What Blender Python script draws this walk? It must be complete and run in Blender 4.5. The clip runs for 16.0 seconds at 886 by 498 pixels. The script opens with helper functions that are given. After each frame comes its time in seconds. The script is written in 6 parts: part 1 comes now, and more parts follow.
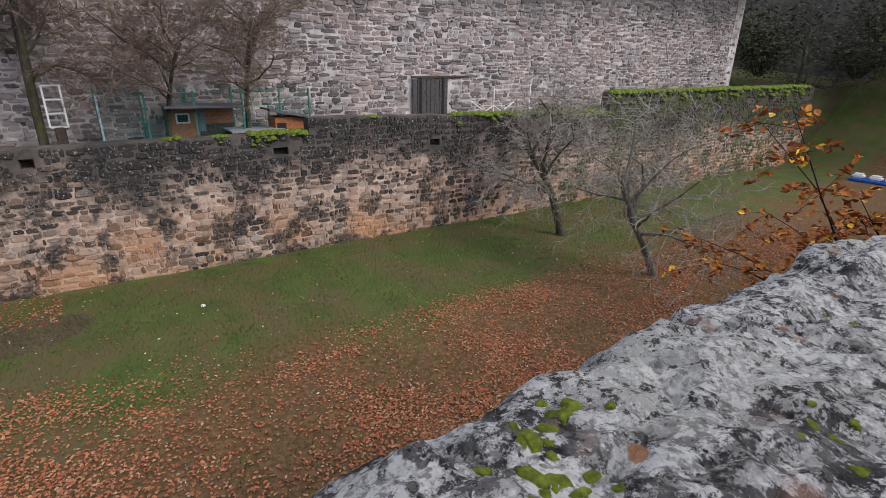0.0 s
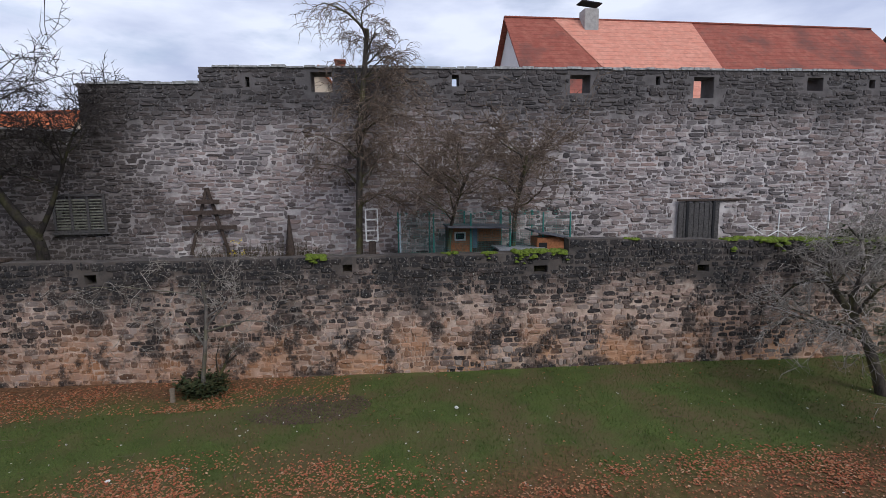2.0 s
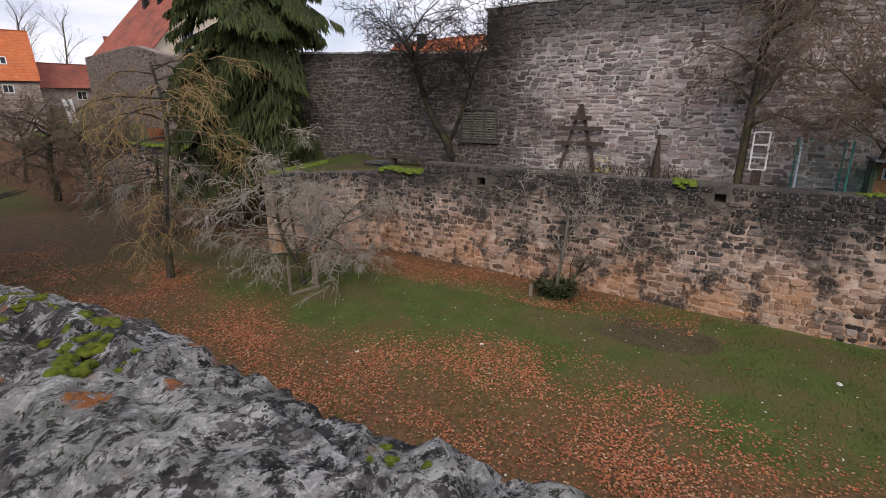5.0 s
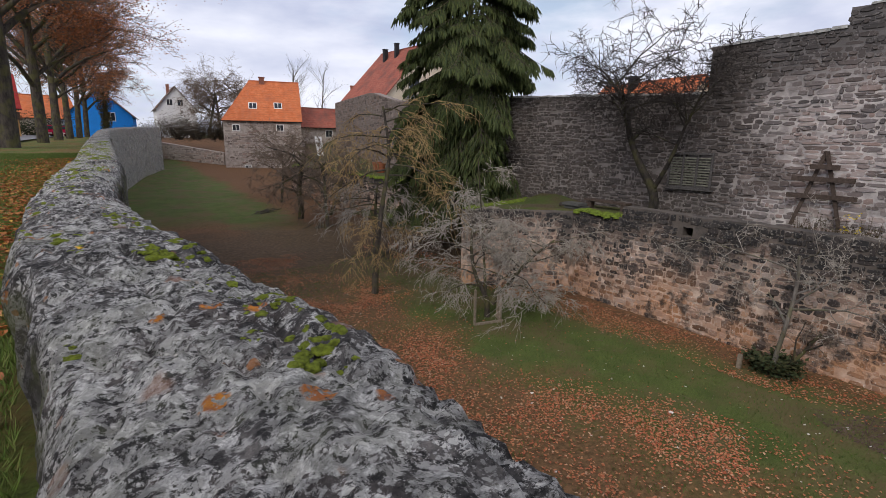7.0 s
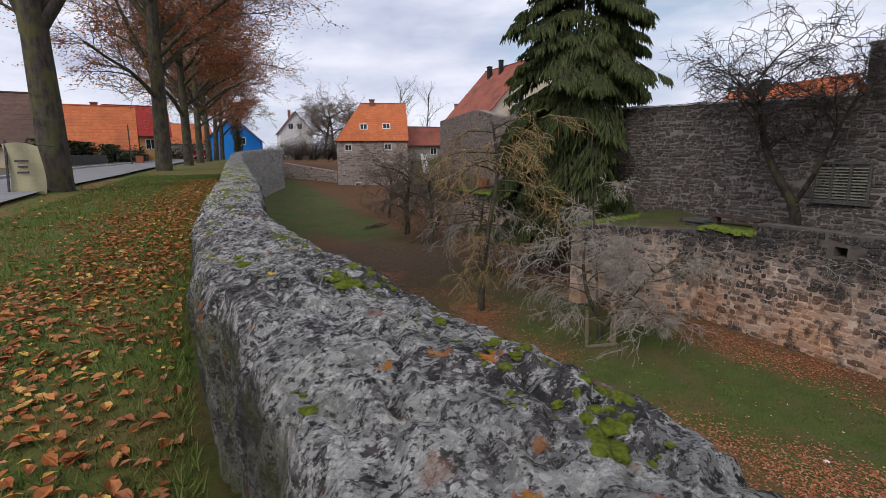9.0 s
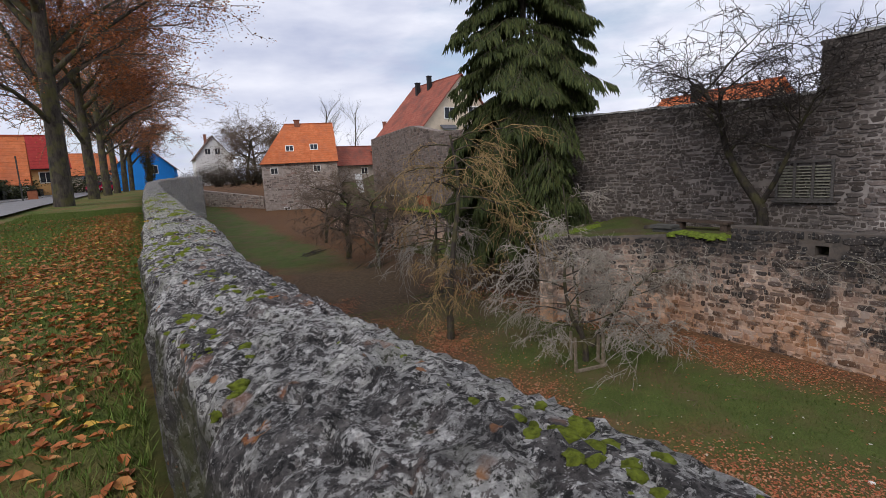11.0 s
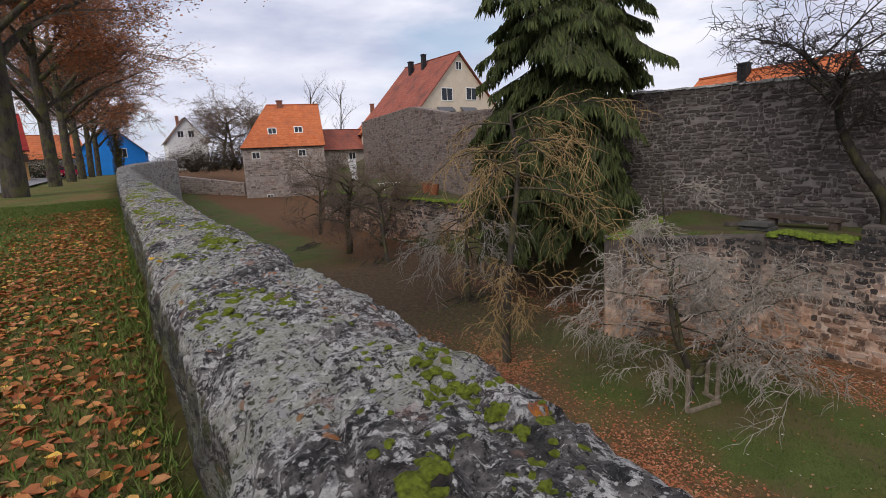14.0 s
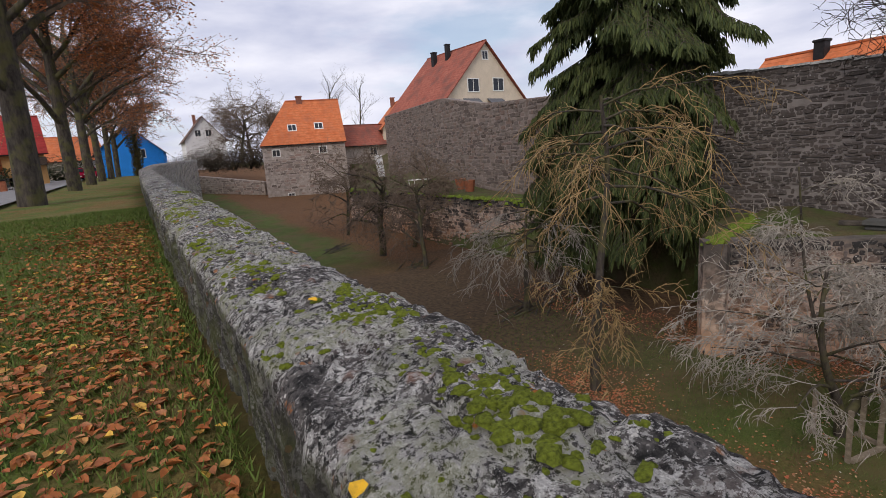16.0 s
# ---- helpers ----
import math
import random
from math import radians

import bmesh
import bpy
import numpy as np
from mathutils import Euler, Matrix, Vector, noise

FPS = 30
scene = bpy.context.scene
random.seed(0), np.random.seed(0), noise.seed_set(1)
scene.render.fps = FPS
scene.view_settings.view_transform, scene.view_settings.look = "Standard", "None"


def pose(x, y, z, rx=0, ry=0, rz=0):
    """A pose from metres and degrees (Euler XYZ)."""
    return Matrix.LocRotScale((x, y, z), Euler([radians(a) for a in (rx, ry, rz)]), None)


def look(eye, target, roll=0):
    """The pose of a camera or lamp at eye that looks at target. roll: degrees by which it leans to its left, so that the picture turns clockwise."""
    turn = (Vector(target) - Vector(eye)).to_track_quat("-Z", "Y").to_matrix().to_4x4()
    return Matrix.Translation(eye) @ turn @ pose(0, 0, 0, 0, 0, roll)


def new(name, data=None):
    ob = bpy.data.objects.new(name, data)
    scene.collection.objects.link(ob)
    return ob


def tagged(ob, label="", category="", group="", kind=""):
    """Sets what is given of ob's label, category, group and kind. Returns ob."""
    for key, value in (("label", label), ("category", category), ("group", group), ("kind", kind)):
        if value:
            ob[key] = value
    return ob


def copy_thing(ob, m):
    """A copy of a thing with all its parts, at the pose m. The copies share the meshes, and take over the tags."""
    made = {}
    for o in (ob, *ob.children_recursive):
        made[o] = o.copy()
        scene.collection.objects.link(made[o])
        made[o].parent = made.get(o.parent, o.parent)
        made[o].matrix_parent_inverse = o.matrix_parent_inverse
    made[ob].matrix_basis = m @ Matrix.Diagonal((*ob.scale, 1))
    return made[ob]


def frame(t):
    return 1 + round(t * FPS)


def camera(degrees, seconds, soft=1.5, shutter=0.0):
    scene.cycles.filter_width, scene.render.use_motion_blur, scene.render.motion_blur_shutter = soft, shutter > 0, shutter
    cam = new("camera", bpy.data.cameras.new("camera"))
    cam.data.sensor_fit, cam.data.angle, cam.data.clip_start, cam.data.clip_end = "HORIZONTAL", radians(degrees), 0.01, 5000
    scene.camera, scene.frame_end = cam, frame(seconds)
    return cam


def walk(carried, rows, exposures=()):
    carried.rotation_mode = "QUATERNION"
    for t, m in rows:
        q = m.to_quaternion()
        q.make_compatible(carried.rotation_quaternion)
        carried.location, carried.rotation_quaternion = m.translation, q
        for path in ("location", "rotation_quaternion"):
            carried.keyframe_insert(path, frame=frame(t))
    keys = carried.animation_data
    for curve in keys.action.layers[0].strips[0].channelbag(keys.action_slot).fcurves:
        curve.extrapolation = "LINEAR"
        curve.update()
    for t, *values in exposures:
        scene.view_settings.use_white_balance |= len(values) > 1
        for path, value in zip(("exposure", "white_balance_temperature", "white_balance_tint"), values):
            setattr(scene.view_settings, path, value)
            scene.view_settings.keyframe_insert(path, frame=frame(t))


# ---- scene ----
cam = camera(82.5, 16.0, 0.8)

PATH = [
    (0, (0.016, 0.689, 1.419), (1.541, -0.389, 0.704), 1.0),
    (0.5, (0.027, 0.718, 1.417), (1.651, -0.2, 0.697), 0.9),
    (1, (0.023, 0.734, 1.448), (1.797, -0.01, 0.902), -0.5),
    (1.5, (0.096, 0.861, 1.497), (1.999, 0.353, 1.152), -1.0),
    (2, (0.094, 1.116, 1.5), (2.057, 0.849, 1.226), -0.6),
    (2.5, (0.098, 1.256, 1.48), (2.076, 1.18, 1.188), -0.9),
    (3, (0.062, 1.309, 1.444), (2.029, 1.431, 1.104), -1.1),
    (3.5, (0.022, 1.444, 1.437), (1.931, 1.859, 1.011), -0.6),
    (4, (-0.026, 1.611, 1.405), (1.778, 2.299, 0.882), 0.0),
    (4.5, (-0.028, 1.629, 1.4), (1.691, 2.477, 0.827), 0.2),
    (5, (-0.041, 1.606, 1.416), (1.613, 2.579, 0.852), -0.2),
    (7.5, (-0.064, 1.636, 1.424), (1.027, 3.265, 1.029), 0.8),
    (8, (-0.066, 1.636, 1.428), (0.952, 3.314, 1.042), 0.2),
    (8.5, (-0.093, 1.714, 1.413), (0.862, 3.427, 1.023), -0.1),
    (9, (-0.226, 1.986, 1.426), (0.65, 3.747, 1.064), -0.5),
    (9.5, (-0.326, 2.384, 1.42), (0.534, 4.162, 1.103), -2.1),
    (10, (-0.362, 2.907, 1.439), (0.585, 4.646, 1.154), -3.0),
    (12.5, (-0.306, 6.39, 1.395), (0.918, 7.93, 1.035), -2.5),
    (13, (-0.248, 7.136, 1.426), (0.962, 8.685, 1.057), -2.2),
    (13.5, (-0.222, 7.833, 1.489), (0.985, 9.384, 1.121), -2.2),
    (14, (-0.211, 8.509, 1.525), (0.973, 10.079, 1.162), -2.9),
    (14.5, (-0.222, 9.199, 1.591), (0.881, 10.824, 1.212), -3.9),
    (15, (-0.262, 9.878, 1.65), (0.791, 11.533, 1.264), -4.1),
    (15.5, (-0.204, 10.624, 1.656), (0.824, 12.292, 1.253), -3.4),
    (16, (-0.155, 11.256, 1.654), (0.982, 12.857, 1.271), -4.1),
]
walk(cam, [(t, look(eye, target, roll)) for t, eye, target, roll in PATH],
     [(0, 0.5, 6450, 10), (0.5, 0.45, 6400, 10), (1.0, 0.25, 6250, 10), (1.5, 0.05, 6050, 10), (2.5, -0.05, 6050, 10), (3.5, 0.05, 6500, 10), (5.0, 0.25, 6750, 12), (7.5, 0.1, 6550, 10), (9.0, 0.05, 6550, 10), (16.0, 0.1, 6750, 12)])
from mathutils.bvhtree import BVHTree


# ---- world, sun and light ----
def build_world():
    w = bpy.data.worlds.new("overcast_sky")
    scene.world = w
    w.use_nodes = True
    nt = w.node_tree
    nt.nodes.clear()
    out = nt.nodes.new("ShaderNodeOutputWorld")
    bg = nt.nodes.new("ShaderNodeBackground")
    sky = nt.nodes.new("ShaderNodeTexSky")
    sky.sky_type = "NISHITA"
    sky.sun_disc = False
    sky.sun_elevation = radians(32)
    sky.sun_rotation = radians(200)
    dim = nt.nodes.new("ShaderNodeVectorMath")
    dim.operation = "SCALE"
    dim.inputs["Scale"].default_value = 0.11
    nt.links.new(sky.outputs[0], dim.inputs[0])
    co = nt.nodes.new("ShaderNodeTexCoord")
    mp = nt.nodes.new("ShaderNodeMapping")
    mp.inputs["Scale"].default_value = (1.0, 1.0, 3.2)
    nt.links.new(co.outputs["Generated"], mp.inputs[0])
    n1 = nt.nodes.new("ShaderNodeTexNoise")
    n1.inputs["Scale"].default_value = 2.3
    n1.inputs["Detail"].default_value = 7
    n1.inputs["Roughness"].default_value = 0.55
    nt.links.new(mp.outputs[0], n1.inputs["Vector"])
    cover = nt.nodes.new("ShaderNodeValToRGB")
    cover.color_ramp.elements[0].position = 0.30
    cover.color_ramp.elements[0].color = (0.35, 0.35, 0.35, 1)
    cover.color_ramp.elements[1].position = 0.46
    nt.links.new(n1.outputs["Fac"], cover.inputs[0])
    n2 = nt.nodes.new("ShaderNodeTexNoise")
    n2.inputs["Scale"].default_value = 4.0
    n2.inputs["Detail"].default_value = 6
    nt.links.new(mp.outputs[0], n2.inputs["Vector"])
    tone = nt.nodes.new("ShaderNodeValToRGB")
    tone.color_ramp.elements[0].position = 0.32
    tone.color_ramp.elements[0].color = (0.50, 0.55, 0.73, 1)
    tone.color_ramp.elements[1].position = 0.66
    tone.color_ramp.elements[1].color = (0.89, 0.915, 1.03, 1)
    nt.links.new(n2.outputs["Fac"], tone.inputs[0])
    mix = nt.nodes.new("ShaderNodeMix")
    mix.data_type = "RGBA"
    nt.links.new(cover.outputs[0], mix.inputs[0])
    nt.links.new(dim.outputs[0], mix.inputs[6])
    nt.links.new(tone.outputs[0], mix.inputs[7])
    nt.links.new(mix.outputs[2], bg.inputs["Color"])
    bg.inputs["Strength"].default_value = 1.0
    nt.links.new(bg.outputs[0], out.inputs[0])
    sun = bpy.data.lights.new("sun", "SUN")
    sun.energy = 1.6
    sun.angle = radians(25)
    sun.color = (1.0, 0.93, 0.84)
    so = new("sun", sun)
    so.rotation_euler = Euler((radians(50), 0, radians(-60)))


build_world()


# ---- materials ----
class Nodes:
    """A small writer of node materials."""

    def __init__(self, name):
        self.m = bpy.data.materials.new(name)
        self.m.use_nodes = True
        self.t = self.m.node_tree
        self.b = self.t.nodes["Principled BSDF"]
        geo = self.t.nodes.new("ShaderNodeNewGeometry")
        self.pos, self.island, self.normal = geo.outputs["Position"], geo.outputs["Random Per Island"], geo.outputs["Normal"]
        info = self.t.nodes.new("ShaderNodeObjectInfo")
        self.own = info.outputs["Random"]
        self.set("Specular IOR Level", 0.25)

    def put(self, socket, v):
        if isinstance(v, bpy.types.NodeSocket):
            self.t.links.new(v, socket)
        elif isinstance(v, tuple) and len(v) == 3 and socket.type == "RGBA":
            socket.default_value = (*v, 1)
        else:
            socket.default_value = v

    def set(self, name, v):
        self.put(self.b.inputs[name], v)
        return self

    def scaled(self, s):
        n = self.t.nodes.new("ShaderNodeMapping")
        n.inputs["Scale"].default_value = s
        self.t.links.new(self.pos, n.inputs[0])
        return n.outputs[0]

    def noise(self, scale, detail=5, rough=0.55, vec=None, distort=0.0):
        n = self.t.nodes.new("ShaderNodeTexNoise")
        n.inputs["Scale"].default_value = scale
        n.inputs["Detail"].default_value = detail
        n.inputs["Roughness"].default_value = rough
        n.inputs["Distortion"].default_value = distort
        self.t.links.new(vec or self.pos, n.inputs["Vector"])
        return n.outputs["Fac"]

    def cells(self, scale, vec=None, feature="F1", out="Distance", rnd=1.0):
        n = self.t.nodes.new("ShaderNodeTexVoronoi")
        n.feature = feature
        n.inputs["Scale"].default_value = scale
        n.inputs["Randomness"].default_value = rnd
        self.t.links.new(vec or self.pos, n.inputs["Vector"])
        return n.outputs[out]

    def ramp(self, fac, stops):
        n = self.t.nodes.new("ShaderNodeValToRGB")
        r = n.color_ramp
        while len(r.elements) < len(stops):
            r.elements.new(0.5)
        for e, (p, c) in zip(r.elements, stops):
            e.position = p
            e.color = (c, c, c, 1) if isinstance(c, (int, float)) else (*c, 1)
        self.put(n.inputs[0], fac)
        return n.outputs[0]

    def mix(self, fac, a, b, mode="MIX"):
        n = self.t.nodes.new("ShaderNodeMix")
        n.data_type = "RGBA"
        n.blend_type = mode
        self.put(n.inputs[0], fac)
        self.put(n.inputs[6], a)
        self.put(n.inputs[7], b)
        return n.outputs[2]

    def math(self, op, a, b=0.0):
        n = self.t.nodes.new("ShaderNodeMath")
        n.operation = op
        self.put(n.inputs[0], a)
        self.put(n.inputs[1], b)
        return n.outputs[0]

    def span(self, v, a, b):
        n = self.t.nodes.new("ShaderNodeMapRange")
        n.interpolation_type = "SMOOTHSTEP"
        self.put(n.inputs[0], v)
        n.inputs[1].default_value, n.inputs[2].default_value = a, b
        return n.outputs[0]

    def axis(self, k, vec=None):
        n = self.t.nodes.new("ShaderNodeSeparateXYZ")
        self.t.links.new(vec or self.pos, n.inputs[0])
        return n.outputs[k]

    def bump(self, height, strength=0.4, dist=0.02):
        n = self.t.nodes.new("ShaderNodeBump")
        n.inputs["Strength"].default_value = strength
        n.inputs["Distance"].default_value = dist
        self.put(n.inputs["Height"], height)
        self.t.links.new(n.outputs[0], self.b.inputs["Normal"])

    def each(self):
        return self.math("FRACT", self.math("ADD", self.own, self.island))

    def done(self, colour, rough=0.9):
        self.set("Base Color", colour)
        self.set("Roughness", rough)
        return self.m


def plain(name, c, rough=0.8, vary=0.25, scale=6.0, bump=0.15, metal=0.0):
    n = Nodes(name)
    f = n.noise(scale, 6)
    g = n.noise(scale * 9, 4)
    lo = tuple(v * (1 - vary) for v in c)
    hi = tuple(min(1, v * (1 + vary)) for v in c)
    col = n.mix(n.ramp(f, [(0.3, 0.0), (0.7, 1.0)]), lo, hi)
    col = n.mix(n.math("MULTIPLY", n.ramp(g, [(0.45, 0.0), (0.75, 1.0)]), 0.35), col, tuple(v * 0.55 for v in c))
    n.bump(g, bump, 0.01)
    n.set("Metallic", metal)
    return n.done(col, rough)


def stone_lower():
    n = Nodes("stone_of_moat_wall")
    z = n.axis(2)
    r = n.each()
    base = n.ramp(r, [(0.0, (0.035, 0.030, 0.030)), (0.2, (0.080, 0.066, 0.062)), (0.36, (0.16, 0.12, 0.105)), (0.48, (0.34, 0.235, 0.19)), (0.66, (0.46, 0.33, 0.265)), (0.8, (0.42, 0.34, 0.30)), (0.9, (0.10, 0.082, 0.076)), (1.0, (0.50, 0.41, 0.36))])
    patch = n.noise(0.55, 5, 0.6)
    warm = n.math("MULTIPLY", n.span(z, -2.2, -4.3), n.ramp(patch, [(0.42, 0.0), (0.62, 1.0)]))
    c = n.mix(n.math("MULTIPLY", warm, 0.75), base, (0.52, 0.27, 0.14))
    soot = n.math("MULTIPLY", n.span(n.math("ADD", z, n.math("MULTIPLY", n.noise(0.7, 6, 0.65, n.scaled((1, 1, 0.35))), 3.4)), -1.3, 0.35), 0.95)
    c = n.mix(soot, c, (0.032, 0.031, 0.032))
    c = n.mix(n.math("MULTIPLY", n.ramp(n.noise(0.9, 8, 0.68), [(0.52, 0.0), (0.58, 1.0)]), 0.85), c, (0.032, 0.031, 0.032))
    c = n.mix(n.math("MULTIPLY", n.ramp(n.noise(14, 5), [(0.56, 0.0), (0.7, 1.0)]), 0.45), c, (0.60, 0.55, 0.49))
    c = n.mix(n.ramp(n.cells(5.0), [(0.0, 1.0), (0.06, 1.0), (0.085, 0.0)]), c, (0.62, 0.62, 0.58))
    green = n.math("MULTIPLY", n.span(n.axis(1), -14, -19), n.ramp(n.noise(0.9, 5), [(0.4, 0.0), (0.65, 0.8)]))
    c = n.mix(green, c, (0.10, 0.13, 0.04))
    n.bump(n.math("ADD", n.noise(22, 6, 0.65), n.noise(70, 3)), 0.6, 0.012)
    return n.done(c, 0.95)


def mortar_lower():
    n = Nodes("mortar_of_moat_wall")
    z = n.axis(2)
    c = n.ramp(n.noise(3.2, 6), [(0.3, (0.26, 0.19, 0.155)), (0.5, (0.52, 0.39, 0.315)), (0.7, (0.72, 0.59, 0.50))])
    warm = n.math("MULTIPLY", n.span(z, -2.4, -4.4), n.ramp(n.noise(0.5, 5, 0.6), [(0.42, 0.0), (0.62, 1.0)]))
    c = n.mix(n.math("MULTIPLY", warm, 0.7), c, (0.58, 0.30, 0.15))
    soot = n.math("MULTIPLY", n.span(n.math("ADD", z, n.math("MULTIPLY", n.noise(0.7, 6, 0.65, n.scaled((1, 1, 0.35))), 3.4)), -1.3, 0.35), 0.90)
    c = n.mix(soot, c, (0.07, 0.066, 0.062))
    c = n.mix(n.math("MULTIPLY", n.ramp(n.noise(0.9, 8, 0.68), [(0.52, 0.0), (0.58, 1.0)]), 0.72), c, (0.06, 0.056, 0.054))
    n.bump(n.noise(18, 7, 0.7), 0.8, 0.02)
    return n.done(c, 0.97)


def stone_upper():
    n = Nodes("stone_of_town_wall")
    z, y = n.axis(2), n.axis(1)
    base = n.ramp(n.each(), [(0.0, (0.06, 0.054, 0.054)), (0.25, (0.15, 0.133, 0.133)), (0.5, (0.27, 0.24, 0.236)), (0.75, (0.38, 0.34, 0.335)), (0.9, (0.30, 0.22, 0.195)), (1.0, (0.48, 0.43, 0.415))])
    base = n.mix(n.math("MULTIPLY", n.ramp(n.noise(0.45, 5, 0.6), [(0.42, 0.0), (0.6, 1.0)]), 0.35), base, (0.42, 0.31, 0.27))
    soot = n.span(n.math("ADD", z, n.math("MULTIPLY", n.noise(0.4, 6, 0.6, n.scaled((1, 1, 0.4))), 3.6)), 4.1, 6.3)
    c = n.mix(n.math("MULTIPLY", soot, 0.88), base, (0.055, 0.052, 0.052))
    north = n.math("MULTIPLY", n.span(n.math("ADD", y, n.math("MULTIPLY", n.noise(0.3, 4), 7.0)), 11.0, 13.4), 0.88)
    c = n.mix(north, c, (0.052, 0.044, 0.040))
    c = n.mix(n.math("MULTIPLY", n.ramp(n.noise(0.8, 6, 0.6), [(0.5, 0.0), (0.68, 1.0)]), 0.5), c, (0.13, 0.115, 0.11))
    c = n.mix(n.ramp(n.cells(4.0), [(0.0, 1.0), (0.045, 1.0), (0.07, 0.0)]), c, (0.6, 0.6, 0.57))
    c = n.mix(n.math("MULTIPLY", n.ramp(n.noise(12, 5), [(0.58, 0.0), (0.72, 1.0)]), 0.4), c, (0.55, 0.52, 0.50))
    n.bump(n.math("ADD", n.noise(20, 6, 0.65), n.noise(60, 3)), 0.6, 0.02)
    return n.done(c, 0.95)


def mortar_upper():
    n = Nodes("mortar_of_town_wall")
    z, y = n.axis(2), n.axis(1)
    c = n.ramp(n.noise(2.6, 6), [(0.3, (0.28, 0.255, 0.25)), (0.52, (0.53, 0.485, 0.47)), (0.72, (0.70, 0.655, 0.635))])
    soot = n.span(n.math("ADD", z, n.math("MULTIPLY", n.noise(0.4, 6, 0.6, n.scaled((1, 1, 0.4))), 3.6)), 4.1, 6.3)
    c = n.mix(n.math("MULTIPLY", soot, 0.85), c, (0.075, 0.07, 0.07))
    north = n.math("MULTIPLY", n.span(n.math("ADD", y, n.math("MULTIPLY", n.noise(0.3, 4), 7.0)), 11.0, 13.4), 0.74)
    c = n.mix(north, c, (0.085, 0.072, 0.064))
    c = n.mix(n.math("MULTIPLY", n.ramp(n.noise(0.8, 6, 0.6), [(0.5, 0.0), (0.68, 1.0)]), 0.45), c, (0.17, 0.15, 0.145))
    n.bump(n.noise(16, 7, 0.7), 0.8, 0.02)
    return n.done(c, 0.97)


def lichen_stone():
    n = Nodes("lichen_covered_coping_stone")
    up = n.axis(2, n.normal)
    base = n.ramp(n.noise(13, 12, 0.75), [(0.36, (0.014, 0.014, 0.015)), (0.45, (0.060, 0.057, 0.057)), (0.54, (0.15, 0.14, 0.137)), (0.66, (0.30, 0.275, 0.26))])
    base = n.mix(n.ramp(n.noise(1.6, 5), [(0.52, 0.0), (0.68, 0.4)]), base, (0.22, 0.165, 0.15))
    warp = n.t.nodes.new("ShaderNodeVectorMath")
    warp.operation = "MULTIPLY_ADD"
    nz = n.t.nodes.new("ShaderNodeTexNoise")
    nz.inputs["Scale"].default_value = 40
    nz.inputs["Detail"].default_value = 6
    n.t.links.new(n.pos, nz.inputs["Vector"])
    n.t.links.new(nz.outputs["Color"], warp.inputs[0])
    warp.inputs[1].default_value = (0.018, 0.018, 0.018)
    n.t.links.new(n.pos, warp.inputs[2])
    v = warp.outputs[0]
    pale = n.mix(n.ramp(n.noise(110, 5, 0.7), [(0.40, 0.0), (0.58, 1.0)]), (0.42, 0.415, 0.405), (0.84, 0.83, 0.81))
    where = n.math("MULTIPLY", n.math("SUBTRACT", n.noise(2.6, 5, 0.6), 0.5), 0.42)
    crust = n.ramp(n.math("ADD", n.noise(24, 12, 0.76), where), [(0.505, 0.0), (0.518, 0.95)])
    c = n.mix(crust, base, pale)
    fleck = n.ramp(n.math("ADD", n.noise(50, 8, 0.72), where), [(0.53, 0.0), (0.545, 0.85)])
    c = n.mix(fleck, c, (0.52, 0.51, 0.495))
    plate = n.math("MULTIPLY", n.ramp(n.cells(8.0, v), [(0.0, 1.0), (0.27, 1.0), (0.29, 0.0)]), n.ramp(n.noise(3.7, 3), [(0.55, 0.0), (0.58, 0.9)]))
    c = n.mix(plate, c, pale)
    small = n.math("MULTIPLY", n.ramp(n.cells(30, v), [(0.0, 1.0), (0.25, 1.0), (0.28, 0.0)]), n.ramp(n.noise(6.5, 3), [(0.50, 0.0), (0.55, 0.9)]))
    c = n.mix(small, c, (0.76, 0.75, 0.72))
    c = n.mix(n.ramp(n.noise(42, 10, 0.78), [(0.545, 0.0), (0.56, 0.9)]), c, (0.014, 0.014, 0.015))
    black = n.ramp(n.noise(3.4, 8, 0.66), [(0.55, 0.0), (0.62, 0.55)])
    c = n.mix(black, c, n.mix(n.ramp(n.noise(48, 8, 0.75), [(0.47, 0.0), (0.55, 1.0)]), (0.018, 0.018, 0.019), (0.13, 0.125, 0.12)))
    along_wall = n.math("ADD", n.axis(1), n.math("MULTIPLY", n.math("SUBTRACT", n.noise(1.1, 4), 0.5), 2.4))
    bare = n.math("MULTIPLY", n.span(along_wall, 1.1, 1.9), n.span(along_wall, 6.0, 4.6))
    c = n.mix(n.math("MULTIPLY", n.math("MULTIPLY", bare, n.span(up, -0.2, 0.3)), n.ramp(n.noise(15, 8, 0.72), [(0.48, 0.0), (0.54, 0.45)])), c, (0.030, 0.029, 0.030))
    crusted = n.math("MULTIPLY", n.math("MULTIPLY", n.span(along_wall, 1.5, 0.7), n.span(up, 0.2, 0.6)), n.ramp(n.noise(9, 10, 0.75), [(0.515, 0.0), (0.54, 0.9)]))
    c = n.mix(crusted, c, n.mix(n.ramp(n.noise(75, 5, 0.7), [(0.42, 0.0), (0.52, 1.0)]), (0.30, 0.295, 0.285), (0.82, 0.81, 0.79)))
    pink = n.math("MULTIPLY", n.ramp(n.cells(5.2, v), [(0.0, 1.0), (0.2, 1.0), (0.26, 0.0)]), n.ramp(n.noise(8, 4), [(0.5, 0.0), (0.6, 0.6)]))
    c = n.mix(pink, c, (0.40, 0.22, 0.16))
